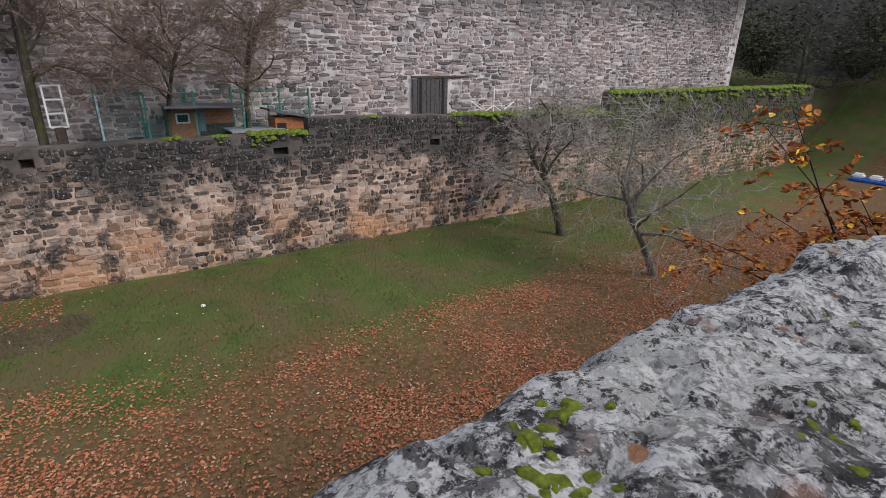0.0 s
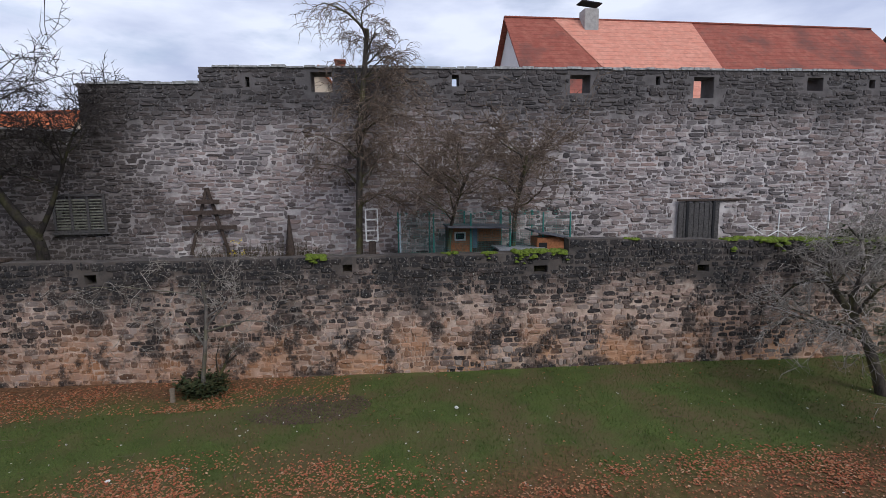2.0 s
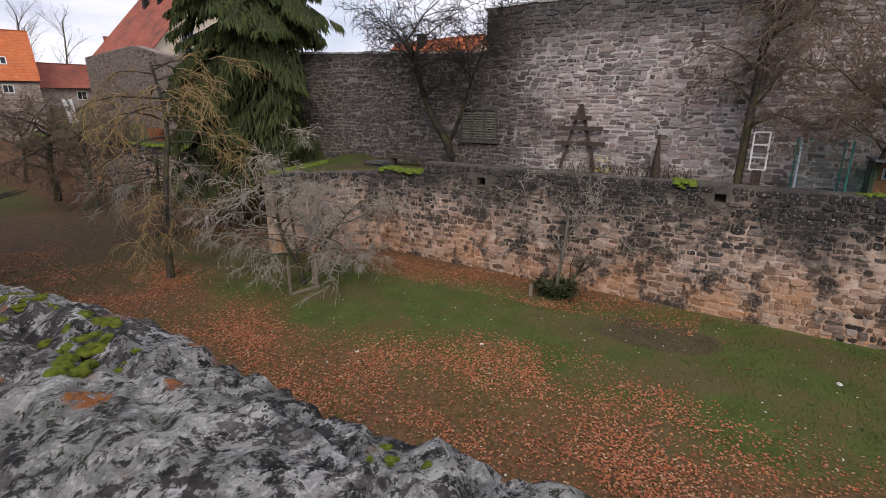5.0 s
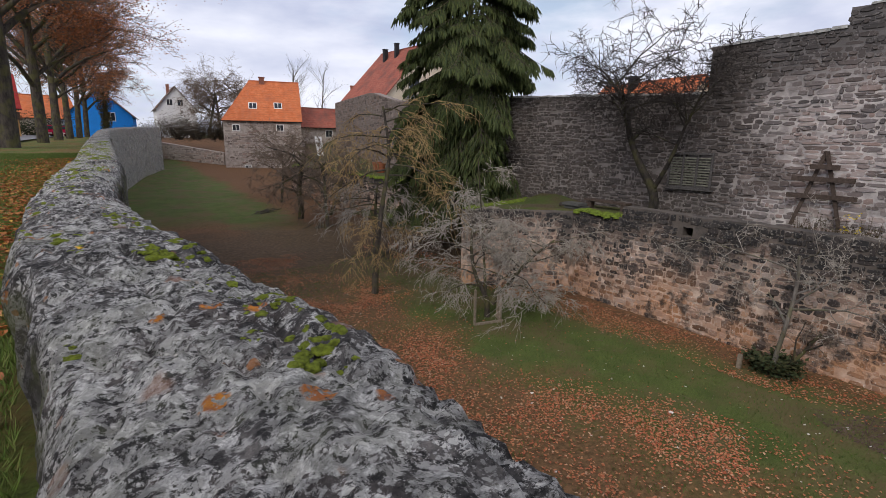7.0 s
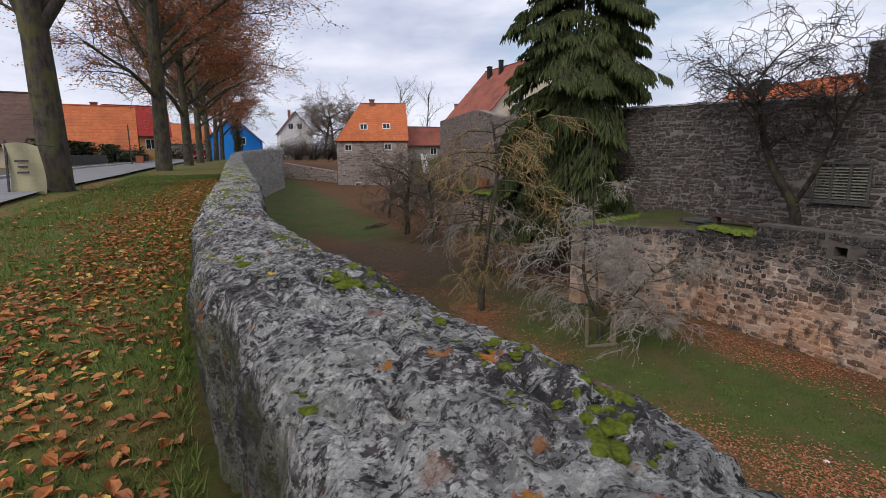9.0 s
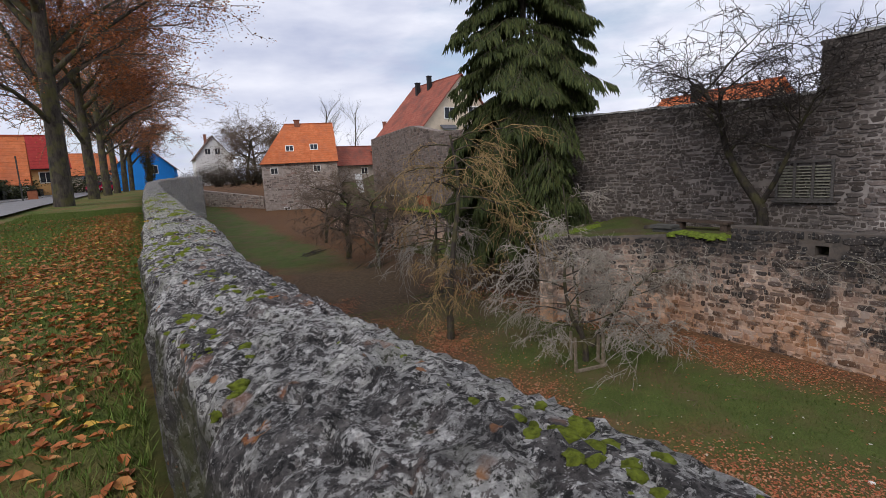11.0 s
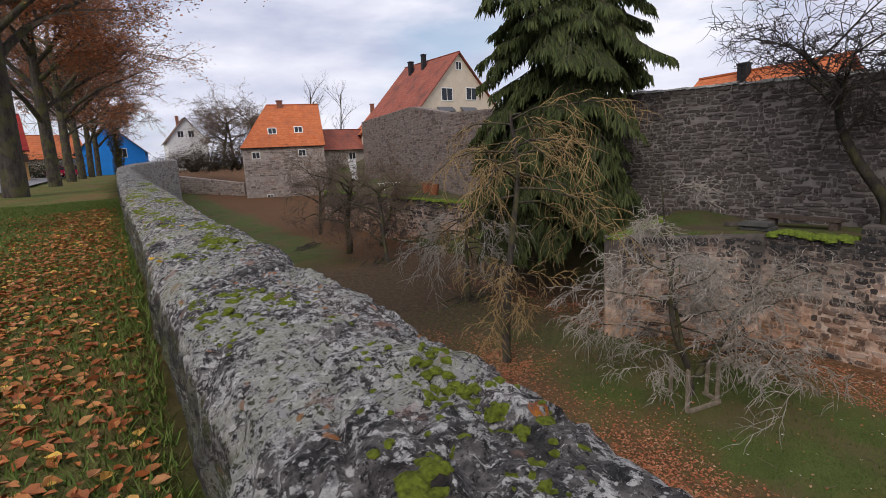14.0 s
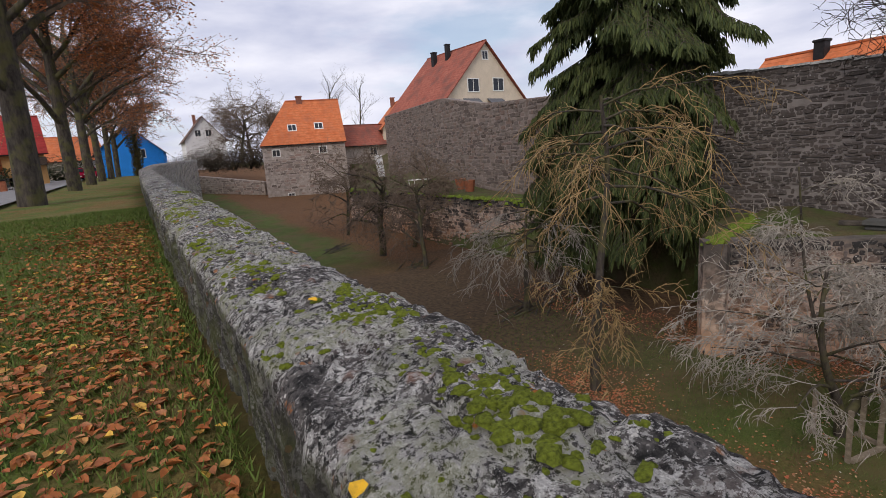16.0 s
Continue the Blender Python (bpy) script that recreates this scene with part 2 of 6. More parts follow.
    spot = n.math("MULTIPLY", n.ramp(n.cells(6.0, v), [(0.0, 1.0), (0.15, 1.0), (0.19, 0.0)]), n.ramp(n.noise(55, 6, 0.7), [(0.45, 0.0), (0.50, 1.0)]))
    c = n.mix(n.math("MULTIPLY", spot, n.ramp(n.noise(1.7, 3), [(0.48, 0.0), (0.53, 1.0)])), c, n.mix(n.ramp(n.noise(30, 3), [(0.4, 0.0), (0.6, 1.0)]), (0.42, 0.14, 0.05), (0.66, 0.24, 0.03)))
    dots = n.math("MULTIPLY", n.ramp(n.cells(15, v), [(0.0, 1.0), (0.16, 1.0), (0.21, 0.0)]), n.ramp(n.noise(3.1, 3), [(0.55, 0.0), (0.60, 0.85)]))
    c = n.mix(dots, c, (0.46, 0.19, 0.07))
    far = n.span(n.axis(1), 4.0, 14.0)
    mossy = n.math("MULTIPLY", n.ramp(n.noise(2.6, 7, 0.65), [(0.50, 0.0), (0.58, 1.0)]), n.math("ADD", n.math("MULTIPLY", far, 0.42), 0.15))
    c = n.mix(n.math("MULTIPLY", mossy, n.ramp(n.noise(24, 5), [(0.4, 0.0), (0.55, 0.9)])), c, (0.15, 0.17, 0.03))
    # upright faces: green moss, plus shade from facing off the sky painted in
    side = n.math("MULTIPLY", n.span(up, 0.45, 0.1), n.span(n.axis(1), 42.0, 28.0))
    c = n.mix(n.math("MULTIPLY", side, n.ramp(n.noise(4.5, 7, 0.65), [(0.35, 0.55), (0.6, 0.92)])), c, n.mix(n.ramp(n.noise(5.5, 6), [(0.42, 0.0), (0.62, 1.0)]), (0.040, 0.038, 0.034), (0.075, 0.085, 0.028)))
    n.bump(n.math("ADD", n.math("ADD", n.noise(22, 12, 0.75), n.math("MULTIPLY", n.noise(80, 5, 0.7), 0.45)), n.math("MULTIPLY", crust, 0.18)), 1.0, 0.034)
    return n.done(c, 0.93)


def grass_soil(name, lush, soil, litter, where, trampled=False):
    n = Nodes(name)
    g = n.mix(n.ramp(n.noise(1.3, 6), [(0.35, 0.0), (0.65, 1.0)]), tuple(v * 0.72 for v in lush), lush)
    g = n.mix(n.ramp(n.noise(30, 5, 0.7), [(0.42, 0.0), (0.66, 0.75)]), g, tuple(v * 0.4 for v in lush))
    g = n.mix(n.ramp(n.noise(0.55, 6, 0.6), [(0.44, 0.0), (0.62, 0.8)]), g, soil)
    d = n.mix(n.ramp(n.noise(9, 7, 0.7), [(0.4, 0.0), (0.6, 1.0)]), tuple(v * 0.45 for v in litter), litter)
    m = where(n)
    c = n.mix(m, g, d)
    if trampled:
        wob = n.math("MULTIPLY", n.math("SUBTRACT", n.noise(0.3, 5), 0.5), 12.0)
        y = n.math("ADD", n.axis(1), wob)
        e = n.math("MULTIPLY", n.span(y, 14.0, 24.0), n.span(y, 40.0, 33.0))
        c = n.mix(n.math("MULTIPLY", e, 0.8), c, n.mix(n.ramp(n.noise(6, 6), [(0.4, 0.0), (0.6, 1.0)]), (0.045, 0.033, 0.024), (0.105, 0.075, 0.045)))
    n.bump(n.noise(40, 6, 0.7), 0.8, 0.03)
    return n.done(c, 0.97)


def moat_mask(n):
    x, y = n.axis(0), n.axis(1)
    wob = n.math("MULTIPLY", n.math("SUBTRACT", n.noise(0.35, 6, 0.65), 0.5), 7.0)
    a = n.math("MULTIPLY", n.span(n.math("ADD", x, wob), 10.6, 8.6), n.span(y, 48.0, 36.0))
    foot = n.math("MULTIPLY", n.span(n.math("ADD", x, n.math("MULTIPLY", wob, 0.5)), 14.2, 16.2), n.span(y, 1.0, 6.0))
    dark = n.span(n.math("ADD", y, wob), 17.0, 25.0)
    dark = n.math("MULTIPLY", dark, n.span(n.math("ADD", y, wob), 42.0, 34.0))
    return n.math("MINIMUM", n.math("ADD", n.math("ADD", n.math("MULTIPLY", a, 0.85), foot), n.math("MULTIPLY", dark, 0.8)), 1.0)


def lawn_mask(n):
    wob = n.noise(0.8, 6, 0.6)
    return n.ramp(wob, [(0.45, 0.0), (0.62, 0.75)])


def leaf_mat(name, cols, gloss=0.6):
    n = Nodes(name)
    k = len(cols) - 1
    c = n.ramp(n.each(), [(i / k, col) for i, col in enumerate(cols)])
    c = n.mix(n.ramp(n.noise(45, 4), [(0.5, 0.0), (0.75, 0.5)]), c, (0.09, 0.05, 0.025))
    return n.done(c, gloss)


def bark_mat(name, a, b, moss=0.0):
    n = Nodes(name)
    c = n.mix(n.ramp(n.noise(9, 7, 0.65, n.scaled((1, 1, 0.3))), [(0.35, 0.0), (0.65, 1.0)]), a, b)
    if moss:
        c = n.mix(n.ramp(n.noise(2.2, 4), [(0.46, 0.0), (0.62, moss)]), c, (0.13, 0.13, 0.035))
    n.bump(n.noise(28, 6, 0.7, n.scaled((1, 1, 0.25))), 0.7, 0.03)
    return n.done(c, 0.95)


def tile_mat(name, a, b, dark, rows=3.2, stain=0.5):
    n = Nodes(name)
    z = n.axis(2)
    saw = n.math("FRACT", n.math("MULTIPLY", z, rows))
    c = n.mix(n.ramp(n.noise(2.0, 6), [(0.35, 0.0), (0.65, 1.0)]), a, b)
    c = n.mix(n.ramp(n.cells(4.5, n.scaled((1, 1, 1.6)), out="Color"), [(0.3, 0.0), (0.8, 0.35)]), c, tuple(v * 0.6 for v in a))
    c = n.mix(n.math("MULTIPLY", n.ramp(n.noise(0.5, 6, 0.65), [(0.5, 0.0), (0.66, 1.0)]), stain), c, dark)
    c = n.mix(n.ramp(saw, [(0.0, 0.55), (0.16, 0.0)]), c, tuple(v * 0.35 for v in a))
    n.bump(saw, 0.8, 0.05)
    return n.done(c, 0.85)


MAT = {
    "stone_lower": stone_lower(), "mortar_lower": mortar_lower(), "stone_upper": stone_upper(), "mortar_upper": mortar_upper(),
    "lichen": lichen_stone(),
    "moat": grass_soil("moat_grass_and_litter", (0.105, 0.140, 0.034), (0.125, 0.092, 0.045), (0.205, 0.108, 0.054), moat_mask, True),
    "lawn": grass_soil("lawn_grass", (0.115, 0.165, 0.030), (0.16, 0.135, 0.05), (0.26, 0.14, 0.06), lawn_mask),
    "terrace": grass_soil("garden_soil_and_grass", (0.09, 0.12, 0.03), (0.10, 0.075, 0.05), (0.12, 0.085, 0.05), lawn_mask),
    "leaf_red": leaf_mat("fallen_leaf_red_brown", [(0.36, 0.10, 0.05), (0.46, 0.17, 0.08), (0.34, 0.09, 0.045), (0.52, 0.25, 0.12), (0.22, 0.10, 0.055), (0.56, 0.36, 0.22)]),
    "leaf_lawn": leaf_mat("fallen_leaf_orange", [(0.31, 0.088, 0.028), (0.42, 0.14, 0.038), (0.24, 0.074, 0.028), (0.46, 0.20, 0.062), (0.37, 0.11, 0.036), (0.26, 0.088, 0.036), (0.42, 0.19, 0.09), (0.64, 0.40, 0.07)]),
    "leaf_copper": leaf_mat("copper_beech_leaf", [(0.30, 0.09, 0.025), (0.45, 0.16, 0.03), (0.22, 0.06, 0.02), (0.55, 0.24, 0.03)]),
    "leaf_yellow": leaf_mat("yellow_leaf", [(0.75, 0.48, 0.03), (0.70, 0.40, 0.03)]),
    "leaf_street": leaf_mat("withered_beech_foliage", [(0.42, 0.15, 0.062), (0.60, 0.23, 0.08), (0.32, 0.12, 0.065), (0.56, 0.25, 0.105)], 0.8),
    "grass": leaf_mat("grass_blade", [(0.06, 0.115, 0.017), (0.11, 0.17, 0.028), (0.085, 0.135, 0.024), (0.16, 0.18, 0.048)], 0.7),
    "moss": plain("cushion_moss", (0.19, 0.235, 0.024), 0.95, 0.6, 90, 1.0),
    "moss_dry": plain("wall_moss", (0.22, 0.26, 0.035), 0.95, 0.45, 12, 0.6),
    "bark_grey": bark_mat("grey_bark", (0.10, 0.09, 0.08), (0.22, 0.20, 0.18), 0.4),
    "bark_dark": bark_mat("dark_bark", (0.035, 0.03, 0.027), (0.10, 0.085, 0.07), 0.5),
    "bark_black": bark_mat("blackish_bark", (0.014, 0.012, 0.011), (0.045, 0.038, 0.034), 0.25),
    "twig_grey": bark_mat("grey_twig", (0.20, 0.18, 0.155), (0.40, 0.365, 0.32)),
    "twig_brown": bark_mat("brown_twig", (0.11, 0.082, 0.062), (0.22, 0.165, 0.125)),
    "twig_yellow": bark_mat("yellowish_twig", (0.20, 0.14, 0.075), (0.42, 0.29, 0.13)),
    "twig_dark": bark_mat("dark_twig", (0.022, 0.018, 0.017), (0.055, 0.047, 0.043)),
    "needle": leaf_mat("spruce_needles", [(0.022, 0.038, 0.014), (0.055, 0.082, 0.026), (0.10, 0.125, 0.038), (0.035, 0.055, 0.02)], 0.7),
    "hedge": leaf_mat("hedge_foliage", [(0.02, 0.035, 0.015), (0.04, 0.055, 0.02), (0.06, 0.06, 0.025)], 0.8),
    "roof_orange": tile_mat("orange_roof_tile", (0.56, 0.15, 0.055), (0.64, 0.21, 0.09), (0.30, 0.10, 0.06), 3.0, 0.5),
    "roof_pink": tile_mat("new_red_roof_tile", (0.66, 0.27, 0.19), (0.70, 0.33, 0.24), (0.62, 0.26, 0.18), 3.4, 0.15),
    "roof_old": tile_mat("old_red_roof_tile", (0.30, 0.085, 0.06), (0.38, 0.13, 0.09), (0.13, 0.065, 0.055), 3.4, 0.8),
    "roof_red": tile_mat("dark_red_roof_tile", (0.34, 0.035, 0.035), (0.40, 0.05, 0.045), (0.2, 0.03, 0.03), 3.0, 0.3),
    "roof_brown": tile_mat("brown_roof_tile", (0.12, 0.075, 0.06), (0.17, 0.10, 0.08), (0.06, 0.05, 0.045), 3.0, 0.5),
    "plaster_cream": plain("cream_plaster", (0.66, 0.56, 0.44), 0.9, 0.08, 1.2, 0.1),
    "plaster_white": plain("white_plaster", (0.74, 0.74, 0.74), 0.9, 0.07, 1.2, 0.1),
    "plaster_blue": plain("bright_blue_render", (0.02, 0.26, 0.82), 0.85, 0.06, 1.0, 0.05),
    "plaster_yellow": plain("ochre_plaster", (0.55, 0.33, 0.14), 0.9, 0.1, 1.2, 0.1),
    "plaster_aged": plain("stained_plaster", (0.42, 0.33, 0.29), 0.95, 0.35, 1.4, 0.4),
    "wood_brown": plain("brown_wood", (0.075, 0.055, 0.045), 0.8, 0.4, 14, 0.3),
    "wood_grey": plain("weathered_grey_wood", (0.085, 0.08, 0.078), 0.9, 0.45, 16, 0.4),
    "wood_red": plain("red_brown_shed_boards", (0.38, 0.155, 0.07), 0.8, 0.3, 14, 0.3),
    "white_paint": plain("white_paint", (0.78, 0.78, 0.76), 0.6, 0.08, 6, 0.05),
    "net_green": plain("green_netting", (0.045, 0.20, 0.17), 0.7, 0.25, 20, 0.1),
    "felt": plain("grey_roofing_felt", (0.12, 0.125, 0.14), 0.8, 0.25, 8, 0.3),
    "metal": plain("dull_metal", (0.55, 0.56, 0.58), 0.4, 0.15, 10, 0.1, 0.8),
    "black": plain("black_sheet_metal", (0.02, 0.02, 0.022), 0.6, 0.3, 8, 0.1),
    "glass_dark": plain("window_glass", (0.03, 0.035, 0.045), 0.12, 0.3, 2, 0.02),
    "asphalt": plain("worn_asphalt", (0.25, 0.25, 0.26), 0.92, 0.12, 1.6, 0.3),
    "kerb": plain("concrete_kerb", (0.42, 0.41, 0.39), 0.9, 0.2, 5, 0.2),
    "brick": plain("chimney_brick", (0.24, 0.10, 0.07), 0.9, 0.3, 7, 0.3),
    "car_red": plain("red_car_paint", (0.45, 0.015, 0.06), 0.25, 0.05, 2, 0.0),
    "rubber": plain("black_rubber", (0.015, 0.015, 0.015), 0.8, 0.2, 9, 0.1),
    "banner": plain("yellowish_banner_sheet", (0.42, 0.38, 0.24), 0.7, 0.12, 2, 0.1),
    "cloth": plain("white_cloth", (0.78, 0.78, 0.80), 0.9, 0.08, 4, 0.1),
    "blue_plastic": plain("blue_plastic", (0.02, 0.10, 0.42), 0.5, 0.1, 4, 0.05),
    "yellow_flower": plain("yellow_blossom", (0.70, 0.55, 0.03), 0.8, 0.2, 9, 0.1),
    "terracotta": plain("terracotta", (0.36, 0.13, 0.07), 0.85, 0.2, 9, 0.1),
}


# ---- small builders ----
def mesh_of(name, verts, faces, material, smooth=False):
    me = bpy.data.meshes.new(name)
    me.from_pydata([tuple(v) for v in verts], [], faces)
    me.materials.append(material)
    if smooth:
        me.polygons.foreach_set("use_smooth", [True] * len(me.polygons))
    me.update()
    return me


def thing(name, label, category, at=(0, 0, 0), group="", turn=0.0, kind=""):
    ob = new(name)
    ob.empty_display_size = 0.1
    ob.matrix_basis = pose(*at, 0, 0, turn)
    return tagged(ob, label, category, group, kind)


def part(name, bm, material, parent, label="", smooth=False):
    """Links a bmesh, or a pair of vertices and faces, as one mesh object under a thing or a part."""
    if isinstance(bm, tuple):
        me = mesh_of(name, bm[0], bm[1], material, smooth)
    else:
        me = bpy.data.meshes.new(name)
        bm.to_mesh(me)
        bm.free()
        me.materials.append(material)
        if smooth:
            me.polygons.foreach_set("use_smooth", [True] * len(me.polygons))
    ob = new(name, me)
    ob.parent = parent
    if label:
        ob["label"] = label
    return ob


def box(x0, x1, y0, y1, z0, z1, bevel=0.0):
    bm = bmesh.new()
    bmesh.ops.create_cube(bm, size=1.0)
    bmesh.ops.transform(bm, matrix=Matrix.Translation(((x0 + x1) / 2, (y0 + y1) / 2, (z0 + z1) / 2)) @ Matrix.Diagonal((abs(x1 - x0), abs(y1 - y0), abs(z1 - z0), 1)), verts=bm.verts)
    if bevel:
        bmesh.ops.bevel(bm, geom=bm.edges[:], offset=bevel, segments=2, affect="EDGES")
    return bm


def bar(a, b, w, h=None, bevel=0.004):
    """A bar from a to b."""
    a, b = Vector(a), Vector(b)
    d = b - a
    bm = box(-w / 2, w / 2, -(h or w) / 2, (h or w) / 2, 0, d.length, bevel)
    bmesh.ops.transform(bm, matrix=Matrix.Translation(a) @ d.to_track_quat("Z", "Y").to_matrix().to_4x4(), verts=bm.verts)
    return bm


def tube(vs, fs, a, b, ra, rb, sides):
    d = b - a
    if d.length < 1e-5:
        return
    q = d.to_track_quat("Z", "Y")
    s = len(vs)
    for p, r in ((a, ra), (b, rb)):
        for i in range(sides):
            t = 2 * math.pi * i / sides
            vs.append(p + q @ Vector((r * math.cos(t), r * math.sin(t), 0)))
    for i in range(sides):
        j = (i + 1) % sides
        fs.append((s + i, s + j, s + sides + j, s + sides + i))


def join(*bms):
    out = bmesh.new()
    for b in bms:
        me = bpy.data.meshes.new("tmp")
        b.to_mesh(me)
        b.free()
        out.from_mesh(me)
        bpy.data.meshes.remove(me)
    return out


def ring_bar(points, r, sides=6):
    vs, fs = [], []
    for a, b in zip(points, points[1:]):
        tube(vs, fs, Vector(a), Vector(b), r, r, sides)
    return vs, fs


# ---- plan ----
def along(y, pts):
    if y <= pts[0][0]:
        return pts[0][1]
    for (a, va), (b, vb) in zip(pts, pts[1:]):
        if y <= b:
            return va + (vb - va) * (y - a) / (b - a)
    return pts[-1][1]


PARAPET_X = [(-48, -1.2), (0, 0.08), (1.5, 0.12), (2.7, 0.15), (4.5, 0.05), (6, 0.05), (8, 0.12), (10, 0.33), (12.5, 0.55), (14, 0.68), (17.3, 0.93), (22, 1.28), (26, 1.6), (32, 2.12), (45, 3.3), (60, 5.5), (70, 8.5), (76, 11.4)]
PARAPET_W = [(1.0, 1.0), (2.5, 0.78), (5.0, 0.85), (8.0, 0.80), (10.0, 0.92), (12.5, 0.97)]
PARAPET_R = [(0, 0.86), (2.7, 0.70), (6.5, 0.64), (8, 0.77), (12.5, 0.90)]
PARAPET_TOP = [(-48, 1.0), (4, 1.0), (7.5, 0.96), (10, 1.0), (14, 1.0), (28, 1.35), (45, 1.8), (62, 2.2), (76, 2.6)]
LAWN_Z = [(-60, 0.2), (8, 0.22), (33, 0.80), (93, 1.15), (200, 1.3)]
MOAT_Z = [(-47, 2.0), (-43, -0.5), (-37, -4.6), (-30, -4.8), (42, -4.8), (77, -2.75), (95, -1.2), (110, 1.0)]
FAR_X = [(-60, 12.5), (-37, 13.75), (6.2, 16.4), (14.8, 17.4), (18.4, 14.0), (18.9, 14.2), (19.6, 18.0), (26, 19.5), (55, 20.6), (60, 27.0), (76, 31.0), (95, 33.0)]
TERRACE_Z = [(-45, 0.3), (-37, -0.5), (-19, -0.9), (-18, -1.2), (12, -1.3), (22, -1.5), (40, -1.3), (60, -1.0), (80, 1.0)]


def town_x(y):
    return 19.2 + 0.055 * (y - 7)


def lower_x(y):
    return 16.4 + 0.062 * (y - 6.2)


def lawn_z(x, y):
    return along(y, LAWN_Z) + 0.03 * noise.noise(Vector((x * 0.5, y * 0.5, 0))) + (0.012 * (-1.0 - x) if x < -1.0 and x > -8 else (0.084 if x <= -8 else 0))


def moat_z(x, y):
    return along(y, MOAT_Z) + 0.10 * noise.noise(Vector((x * 0.25, y * 0.25, 3))) + 0.03 * noise.noise(Vector((x, y, 7)))


def build_ground():
    ys = [-1500, -400, -150, -80, -60] + [-50 + 1.0 * i for i in range(0, 130)] + [82, 86, 90, 95, 100, 106, 112, 130, 160, 220, 400, 1500]
    vs, fs, mats = [], [], []
    row_n = None
    for y in ys:
        xp, xf = along(y, PARAPET_X), along(y, FAR_X)
        row = []
        for x in (-1500, -300, -100, -60, -40, -28, -20):
            row.append((x, y, along(y, LAWN_Z) + 0.08, 0))
        for i in range(24):
            x = -14 + (xp - 0.12 + 14) * i / 23
            row.append((x, y, lawn_z(x, y), 0))
        for i in range(31):
            x = xp + 0.12 + (xf + 0.12 - xp - 0.12) * i / 30
            z = moat_z(x, y) if -47 < y < 110 else along(y, LAWN_Z)
            row.append((x, y, z, 1))
        tz = along(y, TERRACE_Z)
        for k, dx in enumerate((0.32, 1.2, 2.2, 3.4)):
            row.append((xf + dx, y, tz + 0.05 * noise.noise(Vector((k, y, 0))), 2))
        for x in (38, 45, 60, 100, 300, 1500):
            row.append((x, y, 2.0, 2))
        if row_n is None:
            row_n = len(row)
        vs.extend((r[0], r[1], r[2]) for r in row)
    for j in range(len(ys) - 1):
        for i in range(row_n - 1):
            a = j * row_n + i
            fs.append((a, a + 1, a + row_n + 1, a + row_n))
            mats.append(0 if i < 30 else (1 if i < 61 else 2))
    me = mesh_of("ground", vs, fs, MAT["lawn"], True)
    me.materials.append(MAT["moat"])
    me.materials.append(MAT["terrace"])
    me.polygons.foreach_set("material_index", mats)
    tagged(new("ground", me), "green lawn, leaf-strewn moat floor and garden terrace", "ground", kind="structure")


build_ground()


PARAPET_TREE = None


def build_parapet():
    ys = [-48 + 0.5 * i for i in range(92)] + [-2 + 0.028 * i for i in range(786)]
    y = ys[-1]
    while y < 40:
        y += 0.03 + (y - 20) * 0.012
        ys.append(y)
    while y < 76:
        y += 0.8
        ys.append(min(y, 76))
    # half widths and heights of the cross-section: inner foot, inner face, rounded top, outer face
    prof = [(-0.33, -1.0), (-0.335, -0.6), (-0.34, -0.45), (-0.345, -0.32), (-0.35, -0.22), (-0.348, -0.15), (-0.336, -0.085), (-0.31, -0.045)]
    prof += [(-0.31 + 0.76 * i / 28, -0.045 + 0.075 * math.sin(math.pi * (i / 28)) ** 0.6) for i in range(1, 28)]
    prof += [(0.45, -0.045), (0.475, -0.085), (0.495, -0.16), (0.50, -0.26), (0.50, -0.5), (0.50, -1.2), (0.50, -2.5), (0.50, -4.0), (0.50, -6.2)]
    n = len(prof)
    vs, fs = [], []
    for y in ys:
        xc, zt = along(y, PARAPET_X), along(y, PARAPET_TOP)
        wob = 0.05 * noise.noise(Vector((0, y * 0.8, 11))) + 0.03 * noise.noise(Vector((0, y * 2.3, 5)))
        for k, (dx, dz) in enumerate(prof):
            p = Vector((dx * along(y, PARAPET_W if dx < 0 else PARAPET_R) * (1 + 0.7 * wob), y, dz))
            q = Vector((dx, y, dz))
            if dz > -1.3:
                ridge = 1 - 2 * abs(noise.noise(q * 7.5))
                d = 0.014 * noise.noise(q * 1.9) + 0.012 * noise.noise(q * 5.3) + 0.007 * ridge + 0.014 * noise.noise(q * 19.0) + 0.012 * noise.noise(q * 34.0)
                w = noise.voronoi(Vector((dx * 3.4 + 3, y * 2.6 + 0.3 * noise.noise(q * 2.5), dz * 2.0)))[0]
                crack = w[1] - w[0]
                if crack < 0.07:
                    d -= 0.026 * (1 - crack / 0.07)
                d += 0.016 * (noise.cell(Vector((math.floor(dx * 3.6 + 0.4 * noise.noise(q)), math.floor(y * 2.1), 0))) - 0.5)
                if dz > -0.12:
                    p.z += d
                    p.x += 0.6 * d * (dx / 0.4)
                else:
                    p.x += (1 if dx > 0 else -1) * d * 1.6
            vs.append((xc + p.x, y, zt + p.z))
    m = len(ys)
    for j in range(m - 1):
        for k in range(n - 1):
            a = j * n + k
            fs.append((a, a + 1, a + n + 1, a + n))
    fs.append(tuple(range(n)))
    fs.append(tuple((m - 1) * n + k for k in reversed(range(n))))
    global PARAPET_TREE
    PARAPET_TREE = BVHTree.FromPolygons(vs, fs)
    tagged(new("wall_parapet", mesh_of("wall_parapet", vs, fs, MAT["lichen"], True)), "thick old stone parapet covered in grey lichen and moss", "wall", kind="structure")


build_parapet()


